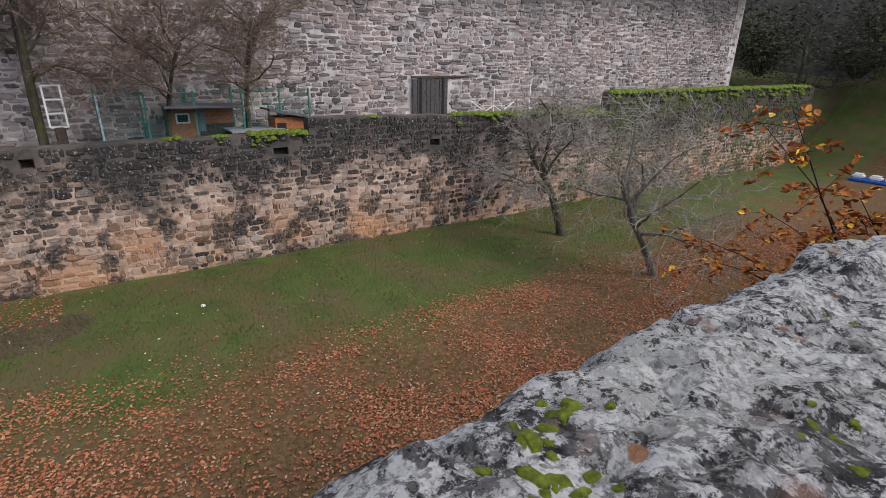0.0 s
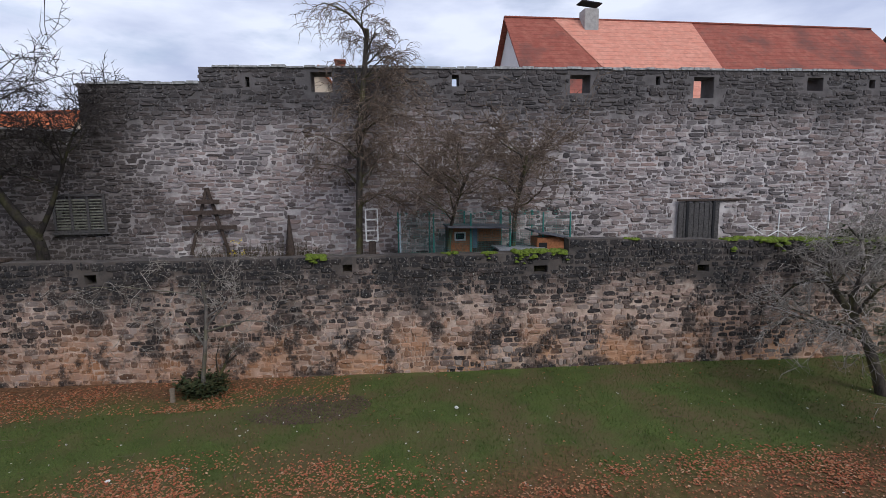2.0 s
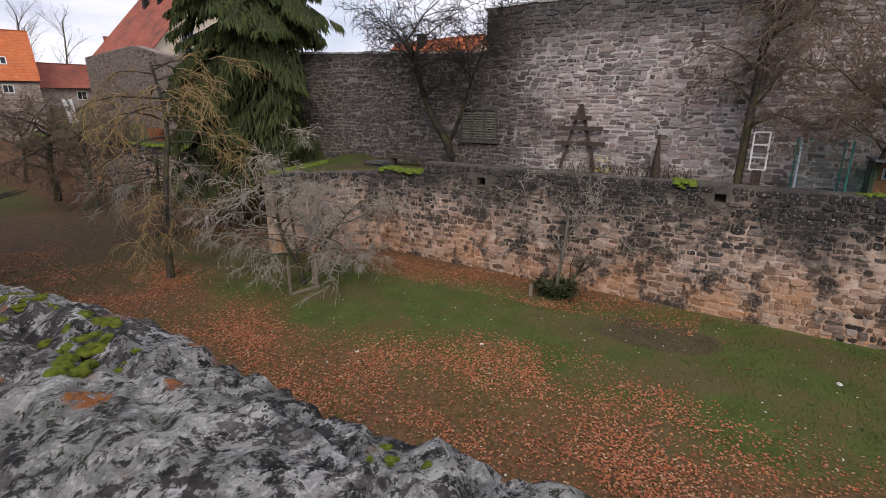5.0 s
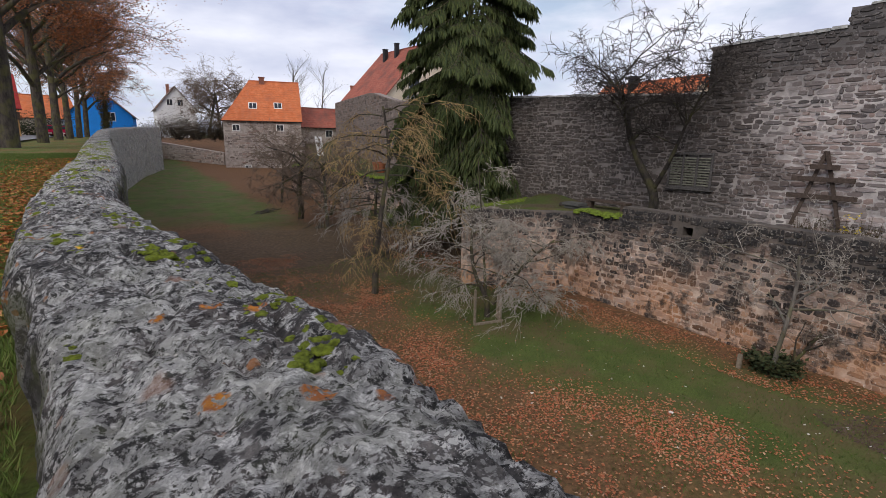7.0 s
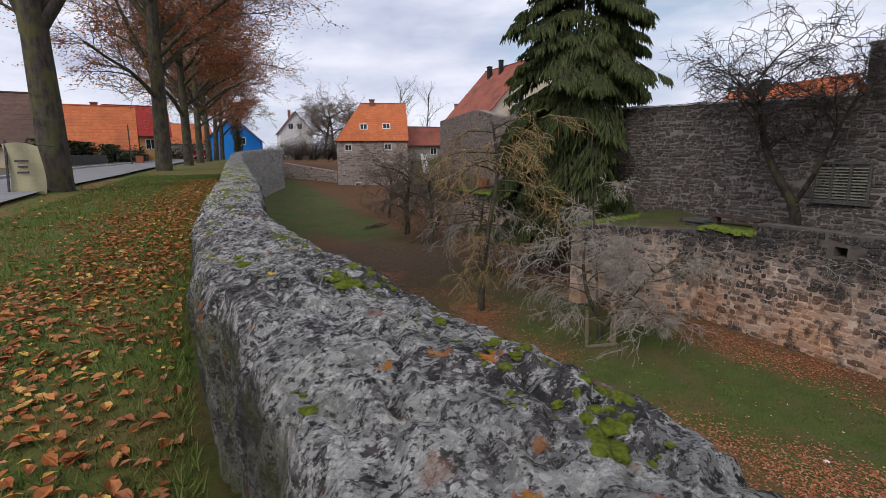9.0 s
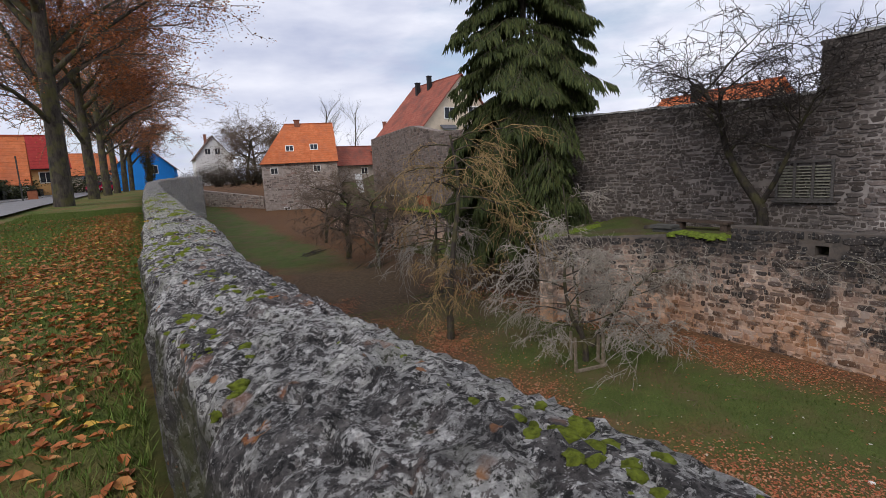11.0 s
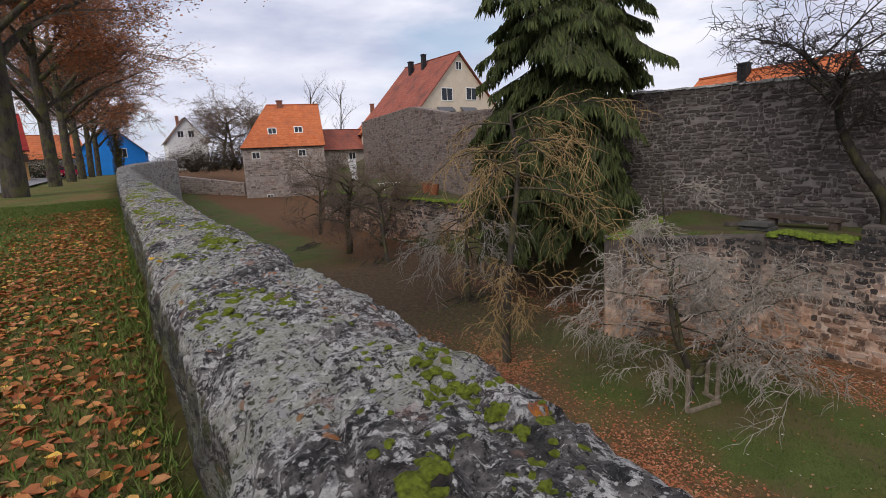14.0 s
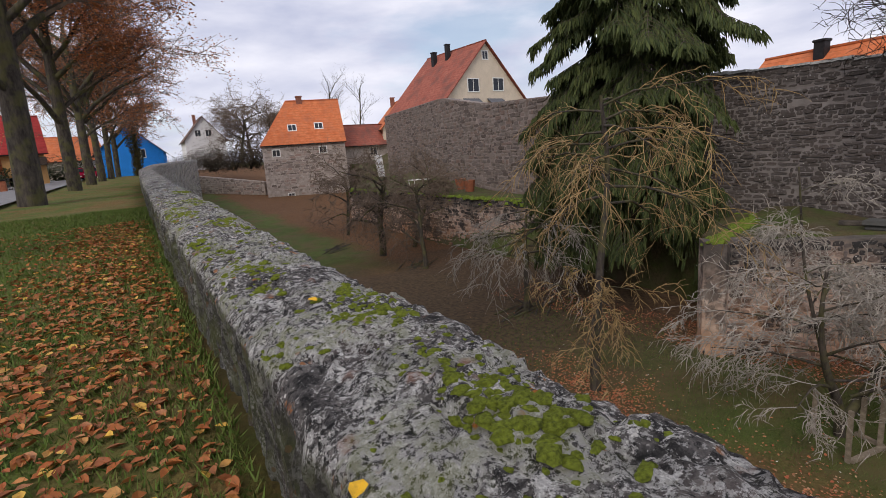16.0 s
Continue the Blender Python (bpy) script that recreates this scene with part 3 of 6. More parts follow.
# ---- rubble masonry ----
def stone_template(rnd):
    """A stone one unit wide and high with an uneven outline, its face one unit proud."""
    out = []
    for i in range(10):
        t = 2 * math.pi * (i + 0.5 * rnd.random()) / 10
        c, s = math.cos(t), math.sin(t)
        k = max(abs(c), abs(s)) ** -0.9 * (0.80 + 0.28 * rnd.random()) * 0.5
        out.append((max(-0.52, min(0.52, c * k)), max(-0.52, min(0.52, s * k))))
    verts = [(u, v, 0.0) for u, v in out] + [(u * 0.84 + 0.03 * rnd.random(), v * 0.80, 0.65 + 0.35 * rnd.random()) for u, v in out]
    n = len(out)
    faces = [(i, (i + 1) % n, n + (i + 1) % n, n + i) for i in range(n)] + [tuple(range(n, 2 * n))]
    return verts, faces


_r = random.Random(5)
STONES = [stone_template(_r) for _ in range(14)]


def masonry(name, parent, place, u0, u1, low, top, size, mat, holes=(), near=None, seed=1, label=""):
    """Courses of rubble. place(u, v, d) gives a point of the wall; stones with u in near become parts of their own, the rest one mesh."""
    rnd = random.Random(seed)
    shared = [mesh_of("stone", *t, mat) for t in STONES]
    vs, fs, singles = [], [], 0
    v = low
    vmax = max(top(u0 + (u1 - u0) * i / 60) for i in range(61))
    while v < vmax:
        h = size[1] * (0.7 + 0.6 * rnd.random())
        u = u0 - rnd.random() * size[0]
        while u < u1:
            w = size[0] * (0.35 + 1.7 * rnd.random() ** 2.2)
            uc, vc = u + w / 2, v + h / 2 + 0.14 * noise.noise(Vector((u * 0.7, v * 0.5, seed))) + 0.02 * rnd.gauss(0, 1)
            u += w
            if vc + h / 2 > top(uc) > vc - h * 0.3:
                vc = top(uc) - h / 2 - 0.005
            if uc - w / 2 < u0 or uc + w / 2 > u1 or vc + h / 2 > top(uc) or rnd.random() < 0.04:
                continue
            if any(a - 0.02 < uc + w / 2 and b + 0.02 > uc - w / 2 and c - 0.02 < vc + h / 2 and d + 0.02 > vc - h / 2 for a, b, c, d in holes):
                continue
            k = rnd.randrange(len(STONES))
            d = 0.012 + 0.055 * rnd.random() ** 1.5
            sw, sh = (w - 0.004) * (1 - 2 * (rnd.random() < 0.5)), h * (0.7 + 0.55 * rnd.random())
            if near and near[0] < uc < near[1] and singles < 300:
                o, ex, ey, ez = place(uc, vc, -0.004), place(uc + 1, vc, 0), place(uc, vc + 1, 0), place(uc, vc, 1)
                o0 = place(uc, vc, 0)
                m = Matrix.Identity(4)
                for c, (e, s) in enumerate(((ex, sw), (ey, sh), (ez, d))):
                    col = (e - o0) * s
                    m[0][c], m[1][c], m[2][c] = col
                m[0][3], m[1][3], m[2][3] = o
                ob = new("stone", shared[k])
                ob.parent = parent
                ob.matrix_basis = m
                singles += 1
                continue
            s = len(vs)
            tv, tf = STONES[k]
            vs.extend(place(uc + a * sw, vc + b * sh, c * d - 0.004) for a, b, c in tv)
            fs.extend(tuple(s + i for i in f) for f in tf)
        v += h
    ob = new(name, mesh_of(name, vs, fs, mat))
    ob.parent = parent
    tagged(ob, label, kind="stuff")


def slab_wall(place, us, low, top, thick, holes=()):
    """The body of a wall, its openings going right through it."""
    cuts = sorted(set(us) | {h[0] for h in holes} | {h[1] for h in holes})
    bm = bmesh.new()
    for a, b in zip(cuts, cuts[1:]):
        mid = (a + b) / 2
        inside = [h for h in holes if h[0] < mid < h[1]]
        spans, z = [], low
        for h in sorted(inside, key=lambda h: h[2]):
            spans.append((z, z, h[2], h[2]))
            z = h[3]
        e = 1e-4
        spans.append((z, z, top(a + e), top(b - e)))
        for za, zb, ta, tb in spans:
            pts = [place(a, za, 0), place(b, zb, 0), place(b, tb, 0), place(a, ta, 0), place(a, za, -thick), place(b, zb, -thick), place(b, tb, -thick), place(a, ta, -thick)]
            q = [bm.verts.new(p) for p in pts]
            for f in ((0, 1, 2, 3), (5, 4, 7, 6), (4, 5, 1, 0), (3, 2, 6, 7), (4, 0, 3, 7), (1, 5, 6, 2)):
                bm.faces.new([q[i] for i in f])
    return bm


def line_place(a, b):
    """A wall's own axes: u along from a, v up, d out of its visible face (to the right of the way from b to a)."""
    a, b = Vector((*a, 0)), Vector((*b, 0))
    e = (b - a).normalized()
    n = Vector((-e.y, e.x, 0))
    return (lambda u, v, d: a + e * u + Vector((0, 0, v)) + n * d), (b - a).length


def town_top(u):
    y = u - 33.0
    w = 0.04 * noise.noise(Vector((u * 1.7, 0, 2))) + 0.02 * noise.noise(Vector((u * 5, 0, 4)))
    if y < 6.98:
        return 5.43 + w
    if y < 11.0:
        return 4.86 + w
    return 3.24 + 0.045 * (y - 11) + w


def build_town_wall():
    a, b = (town_x(-33), -33.0), (town_x(27), 27.0)
    place, length = line_place(a, b)
    s = length / 60.0
    holes = []
    for y0, y1, z0, z1 in ((5.29, 5.43, 4.76, 5.10), (2.44, 3.19, 4.59, 5.28), (-2.06, -1.80, 4.81, 5.22), (-6.92, -6.16, 4.58, 5.24), (-9.59, -9.42, 4.89, 5.20), (-11.69, -10.89, 4.42, 5.19), (-16.06, -15.41, 4.70, 5.19), (-18.2, -17.95, 4.80, 5.12)):
        holes.append(((y0 + 33) * s, (y1 + 33) * s, z0, z1))
    gate = ((-12.25 + 33) * s, (-10.45 + 33) * s, -1.4, 0.55)
    us = [length * i / 120 for i in range(121)] + [39.98 * s, 44.0 * s]
    body = slab_wall(place, us, -2.2, lambda u: town_top(u / s), 0.85, holes)
    wall = new("wall_town", None)
    tagged(wall, "high weathered town wall of rubble stone with embrasures", "wall", kind="structure")
    part("wall_body", body, MAT["mortar_upper"], wall, "pale mortar bed")
    masonry("masonry", wall, place, 0.1, length - 0.1, -1.4, lambda u: town_top(u / s) - 0.02, (0.34, 0.145), MAT["stone_upper"], holes + [gate], (39.5 * s, 45.5 * s), 11, "grey and brown rubble stones")
    # coping stones with pale lichen
    cv, cf = [], []
    u = 0.05
    rnd = random.Random(3)
    while u < length - 0.3:
        w = 0.3 + 0.4 * rnd.random()
        if u < 39.9 * s < u + w or u < 44.0 * s < u + w:
            u = (39.98 if u < 40 * s else 44.0) * s + 0.01
            continue
        z = town_top((u + w / 2) / s)
        h = 0.05 + 0.05 * rnd.random()
        c = len(cv)
        for dd, inset in ((0.06, 0.0), (-0.9, 0.0)):
            cv.extend([place(u + 0.01, z - 0.01, dd), place(u + w - 0.01, z - 0.01, dd), place(u + w - 0.03, z + h, dd - 0.03 if dd > 0 else dd + 0.03), place(u + 0.03, z + h, dd - 0.03 if dd > 0 else dd + 0.03)])
        cf.extend([(c, c + 1, c + 2, c + 3), (c + 5, c + 4, c + 7, c + 6), (c + 3, c + 2, c + 6, c + 7), (c + 1, c + 5, c + 6, c + 2), (c + 4, c, c + 3, c + 7), (c, c + 4, c + 5, c + 1)])
        u += w
    cp = part("coping", (cv, cf), MAT["coping"], wall, "lichen-whitened coping stones")
    cp["kind"] = "stuff"
    # the return of the wall at its far end
    p2, l2 = line_place((town_x(-33) + 12, -33.2), (town_x(-33) + 0.0, -33.0))
    part("wall_return", slab_wall(p2, [0, l2], -2.2, lambda u: 5.4, 0.8), MAT["mortar_upper"], wall)


def moss_strip(vs, fs, place, u0, u1, top, depth, rnd, count, size=0.09, drape=0.25):
    """Clumps of moss lying along the top of a wall and hanging a little over its face."""
    for _ in range(count):
        u = u0 + (u1 - u0) * rnd.random()
        d = 0.05 - depth * rnd.random()
        v = top(u) + 0.02 - (drape * rnd.random() ** 2 if d > 0.0 else 0)
        clump(vs, fs, place(u, v, d if d < 0 else 0.03), size * (0.5 + rnd.random()), rnd)


def clump(vs, fs, p, r, rnd, flat=0.55):
    s = len(vs)
    rings = ((1.0, 0.0), (0.88, 0.45), (0.5, 0.85))
    sides = 8
    for k, (rr, zz) in enumerate(rings):
        for i in range(sides):
            t = 2 * math.pi * (i + 0.5 * k) / sides
            j = 1 + 0.35 * (rnd.random() - 0.5)
            vs.append((p[0] + r * rr * j * math.cos(t), p[1] + r * rr * j * math.sin(t), p[2] - 0.25 * r + r * flat * 1.4 * zz * (0.85 + 0.3 * rnd.random())))
    vs.append((p[0], p[1], p[2] + r * flat * 1.15))
    for k in range(2):
        for i in range(sides):
            j = (i + 1) % sides
            fs.append((s + k * sides + i, s + k * sides + j, s + (k + 1) * sides + j, s + (k + 1) * sides + i))
    for i in range(sides):
        fs.append((s + 2 * sides + i, s + 2 * sides + (i + 1) % sides, s + 3 * sides))


def lower_top(u):
    y = u - 37.0
    w = 0.05 * noise.noise(Vector((u * 1.3, 3, 2))) + 0.03 * noise.noise(Vector((u * 4, 3, 4)))
    if y < -18.8:
        return 0.0 + w
    if y < -5.15:
        return -0.46 - 0.027 * (-5.15 - y) + w
    if y < 12.35:
        return -0.90 + w
    return -1.32 + w


def build_moat_walls():
    a, b = (lower_x(-37), -37.0), (lower_x(14.8), 14.8)
    place, length = line_place(a, b)
    s = length / 51.8
    holes = [((-4.45 + 37) * s, (-4.0 + 37) * s, -1.55, -1.32), ((-9.95 + 37) * s, (-9.55 + 37) * s, -1.66, -1.42), ((1.85 + 37) * s, (2.15 + 37) * s, -1.40, -1.15), ((9.6 + 37) * s, (9.95 + 37) * s, -1.6, -1.3)]
    us = [length * i / 104 for i in range(105)] + [18.2 * s, 31.85 * s, 49.35 * s]
    wall = tagged(new("wall_moat"), "long moat retaining wall of dark and pink rubble stone", "wall", kind="structure")
    part("wall_body", slab_wall(place, us, -5.4, lambda u: lower_top(u / s), 0.55, holes), MAT["mortar_lower"], wall, "pinkish mortar bed")
    masonry("masonry", wall, place, 0.1, length - 0.05, -4.95, lambda u: lower_top(u / s) - 0.02, (0.25, 0.17), MAT["stone_lower"], holes, (37.5 * s, 41.5 * s), 21, "dark and pink rubble stones")
    p2, l2 = line_place((lower_x(14.8) + 0.06, 14.7), (14.0, 18.4))
    t2 = lambda u: -1.42 + 0.04 * noise.noise(Vector((u * 2, 5, 1)))
    part("wall_bay", slab_wall(p2, [l2 * i / 10 for i in range(11)], -5.4, t2, 0.6), MAT["mortar_lower"], wall)
    masonry("masonry_bay", wall, p2, 0.05, l2, -4.95, lambda u: t2(u) - 0.02, (0.29, 0.18), MAT["stone_lower"], (), None, 31, "grey and pink rubble stones")
    p3, l3 = line_place((14.0, 18.4), (19.6, 19.4))
    part("wall_flank", slab_wall(p3, [l3 * i / 10 for i in range(11)], -5.4, lambda u: -1.45, 0.6), MAT["mortar_lower"], wall)
    masonry("masonry_flank", wall, p3, 0.0, l3, -4.95, lambda u: -1.47, (0.29, 0.18), MAT["stone_lower"], (), None, 33, "dark rubble stones")
    rnd = random.Random(8)
    vs, fs = [], []
    top = lambda u: lower_top(u / s)
    moss_strip(vs, fs, place, 31.9 * s, 33.6 * s, top, 0.5, rnd, 160, 0.09, 0.35)
    moss_strip(vs, fs, place, 18.3 * s, 26.5 * s, top, 0.5, rnd, 560, 0.10, 0.45)
    moss_strip(vs, fs, place, 0.5, 18.1 * s, top, 0.5, rnd, 900, 0.13, 0.5)
    moss_strip(vs, fs, place, 49.5 * s, 51.6 * s, top, 0.5, rnd, 260, 0.10, 0.1)
    moss_strip(vs, fs, place, 39.7 * s, 40.3 * s, top, 0.3, rnd, 40, 0.10, 0.25)
    for u in (34.2, 33.2, 35.5, 29.5):
        moss_strip(vs, fs, place, u * s, (u + 0.5) * s, top, 0.3, rnd, 22, 0.07, 0.2)
    ob = part("moss", (vs, fs), MAT["moss_bright"], wall, "bright green moss cushions", True)
    ob["kind"] = "stuff"
    # far moat wall round the bend, and the house wall beyond the spruce
    w2 = tagged(new("wall_bend"), "low pinkish stone wall at the moat's bend", "wall", kind="structure")
    p4, l4 = line_place((20.2, 79.5), (11.0, 92.0))
    part("wall_body", slab_wall(p4, [l4 * i / 8 for i in range(9)], -3.5, lambda u: -0.75 + 0.12 * u, 0.6), MAT["stone_upper_plain"], w2)
    masonry("masonry", w2, p4, 0, l4, -3.2, lambda u: -0.78 + 0.12 * u, (0.5, 0.26), MAT["stone_tower"], (), None, 35, "pink rubble stones")
    w3 = tagged(new("wall_garden"), "high rubble wall below the gabled house", "wall", kind="structure")
    p5, l5 = line_place((20.3, 27.0), (30.6, 64.5))
    t5 = lambda u: along(u, [(0, 3.9), (12, 4.6), (20, 5.9), (36, 6.0)])
    part("wall_body", slab_wall(p5, [l5 * i / 24 for i in range(25)], -2.2, t5, 0.7), MAT["mortar_brown"], w3)
    masonry("masonry", w3, p5, 0, l5, -1.6, lambda u: t5(u) - 0.03, (0.48, 0.22), MAT["stone_brown"], (), None, 37, "grey rubble stones")
    w4 = tagged(new("wall_terrace"), "low mossy retaining wall of the upper garden", "wall", kind="structure")
    p6, l6 = line_place((19.6, 19.4), (20.6, 55.0))
    t6 = lambda u: -1.55 + 0.006 * u
    part("wall_body", slab_wall(p6, [l6 * i / 18 for i in range(19)], -5.2, t6, 0.5), MAT["mortar_lower"], w4)
    masonry("masonry", w4, p6, 0, l6, -4.9, lambda u: t6(u) - 0.03, (0.42, 0.2), MAT["stone_lower"], (), None, 39, "dark rubble stones")
    vs, fs = [], []
    moss_strip(vs, fs, p6, 0, l6, t6, 0.5, rnd, 700, 0.14, 0.4)
    moss_strip(vs, fs, p3, 0, l3, lambda u: -1.45, 0.5, rnd, 160, 0.12, 0.2)
    ob = part("moss", (vs, fs), MAT["moss_bright"], w4, "green moss cushions", True)
    ob["kind"] = "stuff"


MAT["stone_upper_plain"] = plain("tower_mortar", (0.40, 0.345, 0.31), 0.95, 0.3, 2.2, 0.5)


def stone_tower(k=1.0, name="pale_tower_stone"):
    n = Nodes(name)
    c = n.ramp(n.each(), [(p, tuple(k * v for v in q)) for p, q in ((0.0, (0.19, 0.15, 0.13)), (0.4, (0.33, 0.275, 0.25)), (0.7, (0.43, 0.36, 0.32)), (1.0, (0.36, 0.25, 0.21)))])
    c = n.mix(n.math("MULTIPLY", n.ramp(n.noise(0.9, 6), [(0.5, 0.0), (0.7, 1.0)]), 0.4), c, (0.15, 0.13, 0.12))
    n.bump(n.noise(15, 6), 0.5, 0.03)
    return n.done(c, 0.95)


MAT["stone_tower"] = stone_tower(0.85)
MAT["stone_brown"] = stone_tower(0.5, "brown_garden_wall_stone")
MAT["mortar_brown"] = plain("brown_garden_wall_mortar", (0.23, 0.19, 0.17), 0.95, 0.4, 1.8, 0.5)

MAT["moss_bright"] = plain("bright_moss", (0.12, 0.165, 0.022), 0.95, 0.5, 14, 0.6)
MAT["coping"] = plain("lichened_coping", (0.30, 0.30, 0.29), 0.95, 0.55, 9, 0.5)
build_town_wall()
build_moat_walls()


# ---- bare trees ----
class Tree:
    def __init__(self, seed):
        self.r = random.Random(seed)
        self.wood, self.twigs, self.tips = ([], []), ([], []), []

    def limb(self, p, d, length, radius, level, o):
        """Grows a limb of short bent pieces, with side limbs along it. o: levels, kids, ratio, droop, wander, thick, min."""
        r = self.r
        steps = 5 if level == 0 else (4 if level < o["levels"] - 1 else 3)
        sides = 8 if level == 0 else (5 if level == 1 else 3)
        store = self.wood if level < o.get("wood", 2) else self.twigs
        seg = length / steps
        pts = [(p.copy(), d.copy(), radius)]
        for i in range(steps):
            wander = o["wander"] * (o.get("sway", 0.4) if level == 0 else 1.0)
            d = d + Vector((r.gauss(0, wander), r.gauss(0, wander), r.gauss(0, wander * 0.7)))
            d.z -= o["droop"][min(level, len(o["droop"]) - 1)] / steps
            d.normalize()
            q = p + d * seg
            t = (i + 1) / steps
            rad = radius * (1 - t * (o.get("taper", 0.45) if level == 0 else 0.75))
            tube(store[0], store[1], p, q, pts[-1][2], rad, sides)
            p = q
            pts.append((p.copy(), d.copy(), rad))
        if level >= o["levels"] - 1:
            self.tips.append(pts[-1][0])
            self.tips.append(pts[-2][0])
            return
        n = o["kids"][min(level, len(o["kids"]) - 1)]
        for k in range(n):
            f = o["from"][min(level, len(o["from"]) - 1)]
            t = f + (1 - f) * ((k + r.random()) / n)
            i = min(int(t * steps), steps - 1)
            a, b = pts[i], pts[i + 1]
            w = t * steps - i
            q = a[0].lerp(b[0], w)
            side = Vector((r.gauss(0, 1), r.gauss(0, 1), r.gauss(0, 0.5)))
            side = (side - side.project(b[1])).normalized()
            spread = o["spread"][min(level, len(o["spread"]) - 1)]
            nd = (b[1] * (1 - spread) + side * spread + Vector((0, 0, o.get("lift", 0.1)))).normalized()
            nl = length * o["ratio"][min(level, len(o["ratio"]) - 1)] * (0.6 + 0.7 * r.random())
            nr = max(o["min"], min(b[2] * 0.8, radius * o["thick"]) * (0.7 + 0.4 * r.random()))
            self.limb(q, nd, nl, nr, level + 1, o)


def make_tree(at, seed, height, girth, o, bark, twig, label, lean=(0, 0), leaves=None, group="", name="bare_tree", stems=1):
    t = Tree(seed)
    for k in range(stems):
        a = 6.28 * k / max(1, stems) + seed
        d = Vector((lean[0], lean[1], 1.0))
        if stems > 1:
            d += Vector((0.62 * math.cos(a), 0.62 * math.sin(a), 0))
        t.limb(Vector((0, 0, -0.15)), d.normalized(), height * (1 - 0.15 * k / max(1, stems)), girth, 0, o)
    ob = thing(name, label, "tree", at, group)
    part("trunk", t.wood, MAT[bark], ob, smooth=True)
    tw = part("crown", t.twigs, MAT[twig], ob)
    tw["kind"] = "stuff"
    if leaves:
        mat, per, size, keep = leaves
        vs, fs = [], []
        r = t.r
        for p in t.tips:
            if r.random() > keep(p):
                continue
            for _ in range(per):
                leaf_quad(vs, fs, p + Vector((r.gauss(0, 0.25), r.gauss(0, 0.25), r.gauss(0, 0.2))), size * (0.6 + 0.8 * r.random()), r)
        lf = part("foliage", (vs, fs), MAT[mat], ob)
        lf["kind"] = "stuff"
    return ob


def smooth_line(points, steps=5):
    """A soft curve through the points."""
    p = [Vector(q) for q in points]
    p = [p[0] * 2 - p[1]] + p + [p[-1] * 2 - p[-2]]
    out = []
    for a, b, c, d in zip(p, p[1:], p[2:], p[3:]):
        for i in range(steps):
            t = i / steps
            out.append(0.5 * (2 * b + (c - a) * t + (2 * a - 5 * b + 4 * c - d) * t * t + (3 * b - a - 3 * c + d) * t ** 3))
    return out + [p[-2]]


def shaped_tree(at, seed, stem, girth, limbs, o, bark, twig, label, group, forks=()):
    """A tree on a bent stem, with further stems forking off it. limbs: how many, from which share of the stem, their length and lift."""
    t = Tree(seed)
    for points, g, (count, start, length, lift) in ((stem, girth, limbs),) + tuple(forks):
        line = smooth_line(points)
        n = len(line) - 1
        for i in range(n):
            tube(t.wood[0], t.wood[1], line[i], line[i + 1], g * (1 - 0.72 * i / n), g * (1 - 0.72 * (i + 1) / n), 9)
        turn = t.r.random() * 6.283
        for k in range(count):
            f = start + (1 - start) * (k + 0.6 * t.r.random()) / count
            i = min(int(f * n), n - 1)
            a = turn + 2.4 * k + t.r.gauss(0, 0.3)
            d = Vector((math.cos(a), math.sin(a), lift + t.r.gauss(0, 0.2))).normalized()
            t.limb(line[i].lerp(line[i + 1], f * n - i), d, length * (0.65 + 0.5 * t.r.random()) * (1.15 - 0.35 * f), g * 0.42 * (1 - 0.5 * f), 1, o)
    ob = thing("bare_tree", label, "tree", at, group)
    part("trunk", t.wood, MAT[bark], ob, smooth=True)
    part("crown", t.twigs, MAT[twig], ob)["kind"] = "stuff"
    return ob


def leaf_quad(vs, fs, p, s, r, tilt=1.0):
    a = r.random() * 6.283
    e = Vector((math.cos(a), math.sin(a), r.gauss(0, 0.4) * tilt)).normalized()
    f = e.cross(Vector((r.gauss(0, 0.5) * tilt, r.gauss(0, 0.5) * tilt, 1))).normalized()
    n = e.cross(f)
    k = len(vs)
    vs.extend([p - e * s * 0.5, p + f * s * 0.28 + n * s * 0.08, p + e * s * 0.5 - n * s * 0.05, p - f * s * 0.28 + n * s * 0.08])
    fs.append((k, k + 1, k + 2))
    fs.append((k, k + 2, k + 3))


FRUIT = dict(levels=5, kids=[9, 8, 7, 5], ratio=[0.62, 0.6, 0.55, 0.5], droop=[0.0, 0.15, 0.3, 0.4], wander=0.30, thick=0.55, min=0.006, spread=[0.62, 0.6, 0.6, 0.6], lift=0.12, **{"from": [0.4, 0.25, 0.2, 0.15]})
WEEP = dict(levels=5, kids=[13, 9, 8, 5], ratio=[0.40, 0.55, 0.5, 0.5], droop=[0.0, 0.7, 1.3, 1.3], wander=0.24, thick=0.5, min=0.006, spread=[0.75, 0.55, 0.5, 0.5], lift=0.12, **{"from": [0.5, 0.3, 0.2, 0.15]})
BUSH = dict(levels=5, kids=[8, 7, 7, 5], ratio=[0.55, 0.55, 0.5, 0.5], droop=[0.1, 0.5, 0.7, 0.7], wander=0.26, thick=0.5, min=0.0065, spread=[0.65, 0.55, 0.5, 0.5], lift=0.05, **{"from": [0.3, 0.2, 0.2, 0.15]})
UPRIGHT = dict(levels=5, kids=[22, 7, 6, 5], ratio=[0.24, 0.55, 0.55, 0.5], droop=[0.0, 0.6, 1.2, 1.3], wander=0.18, thick=0.4, min=0.006, spread=[0.62, 0.5, 0.5, 0.5], lift=0.15, **{"from": [0.25, 0.2, 0.2, 0.15]})
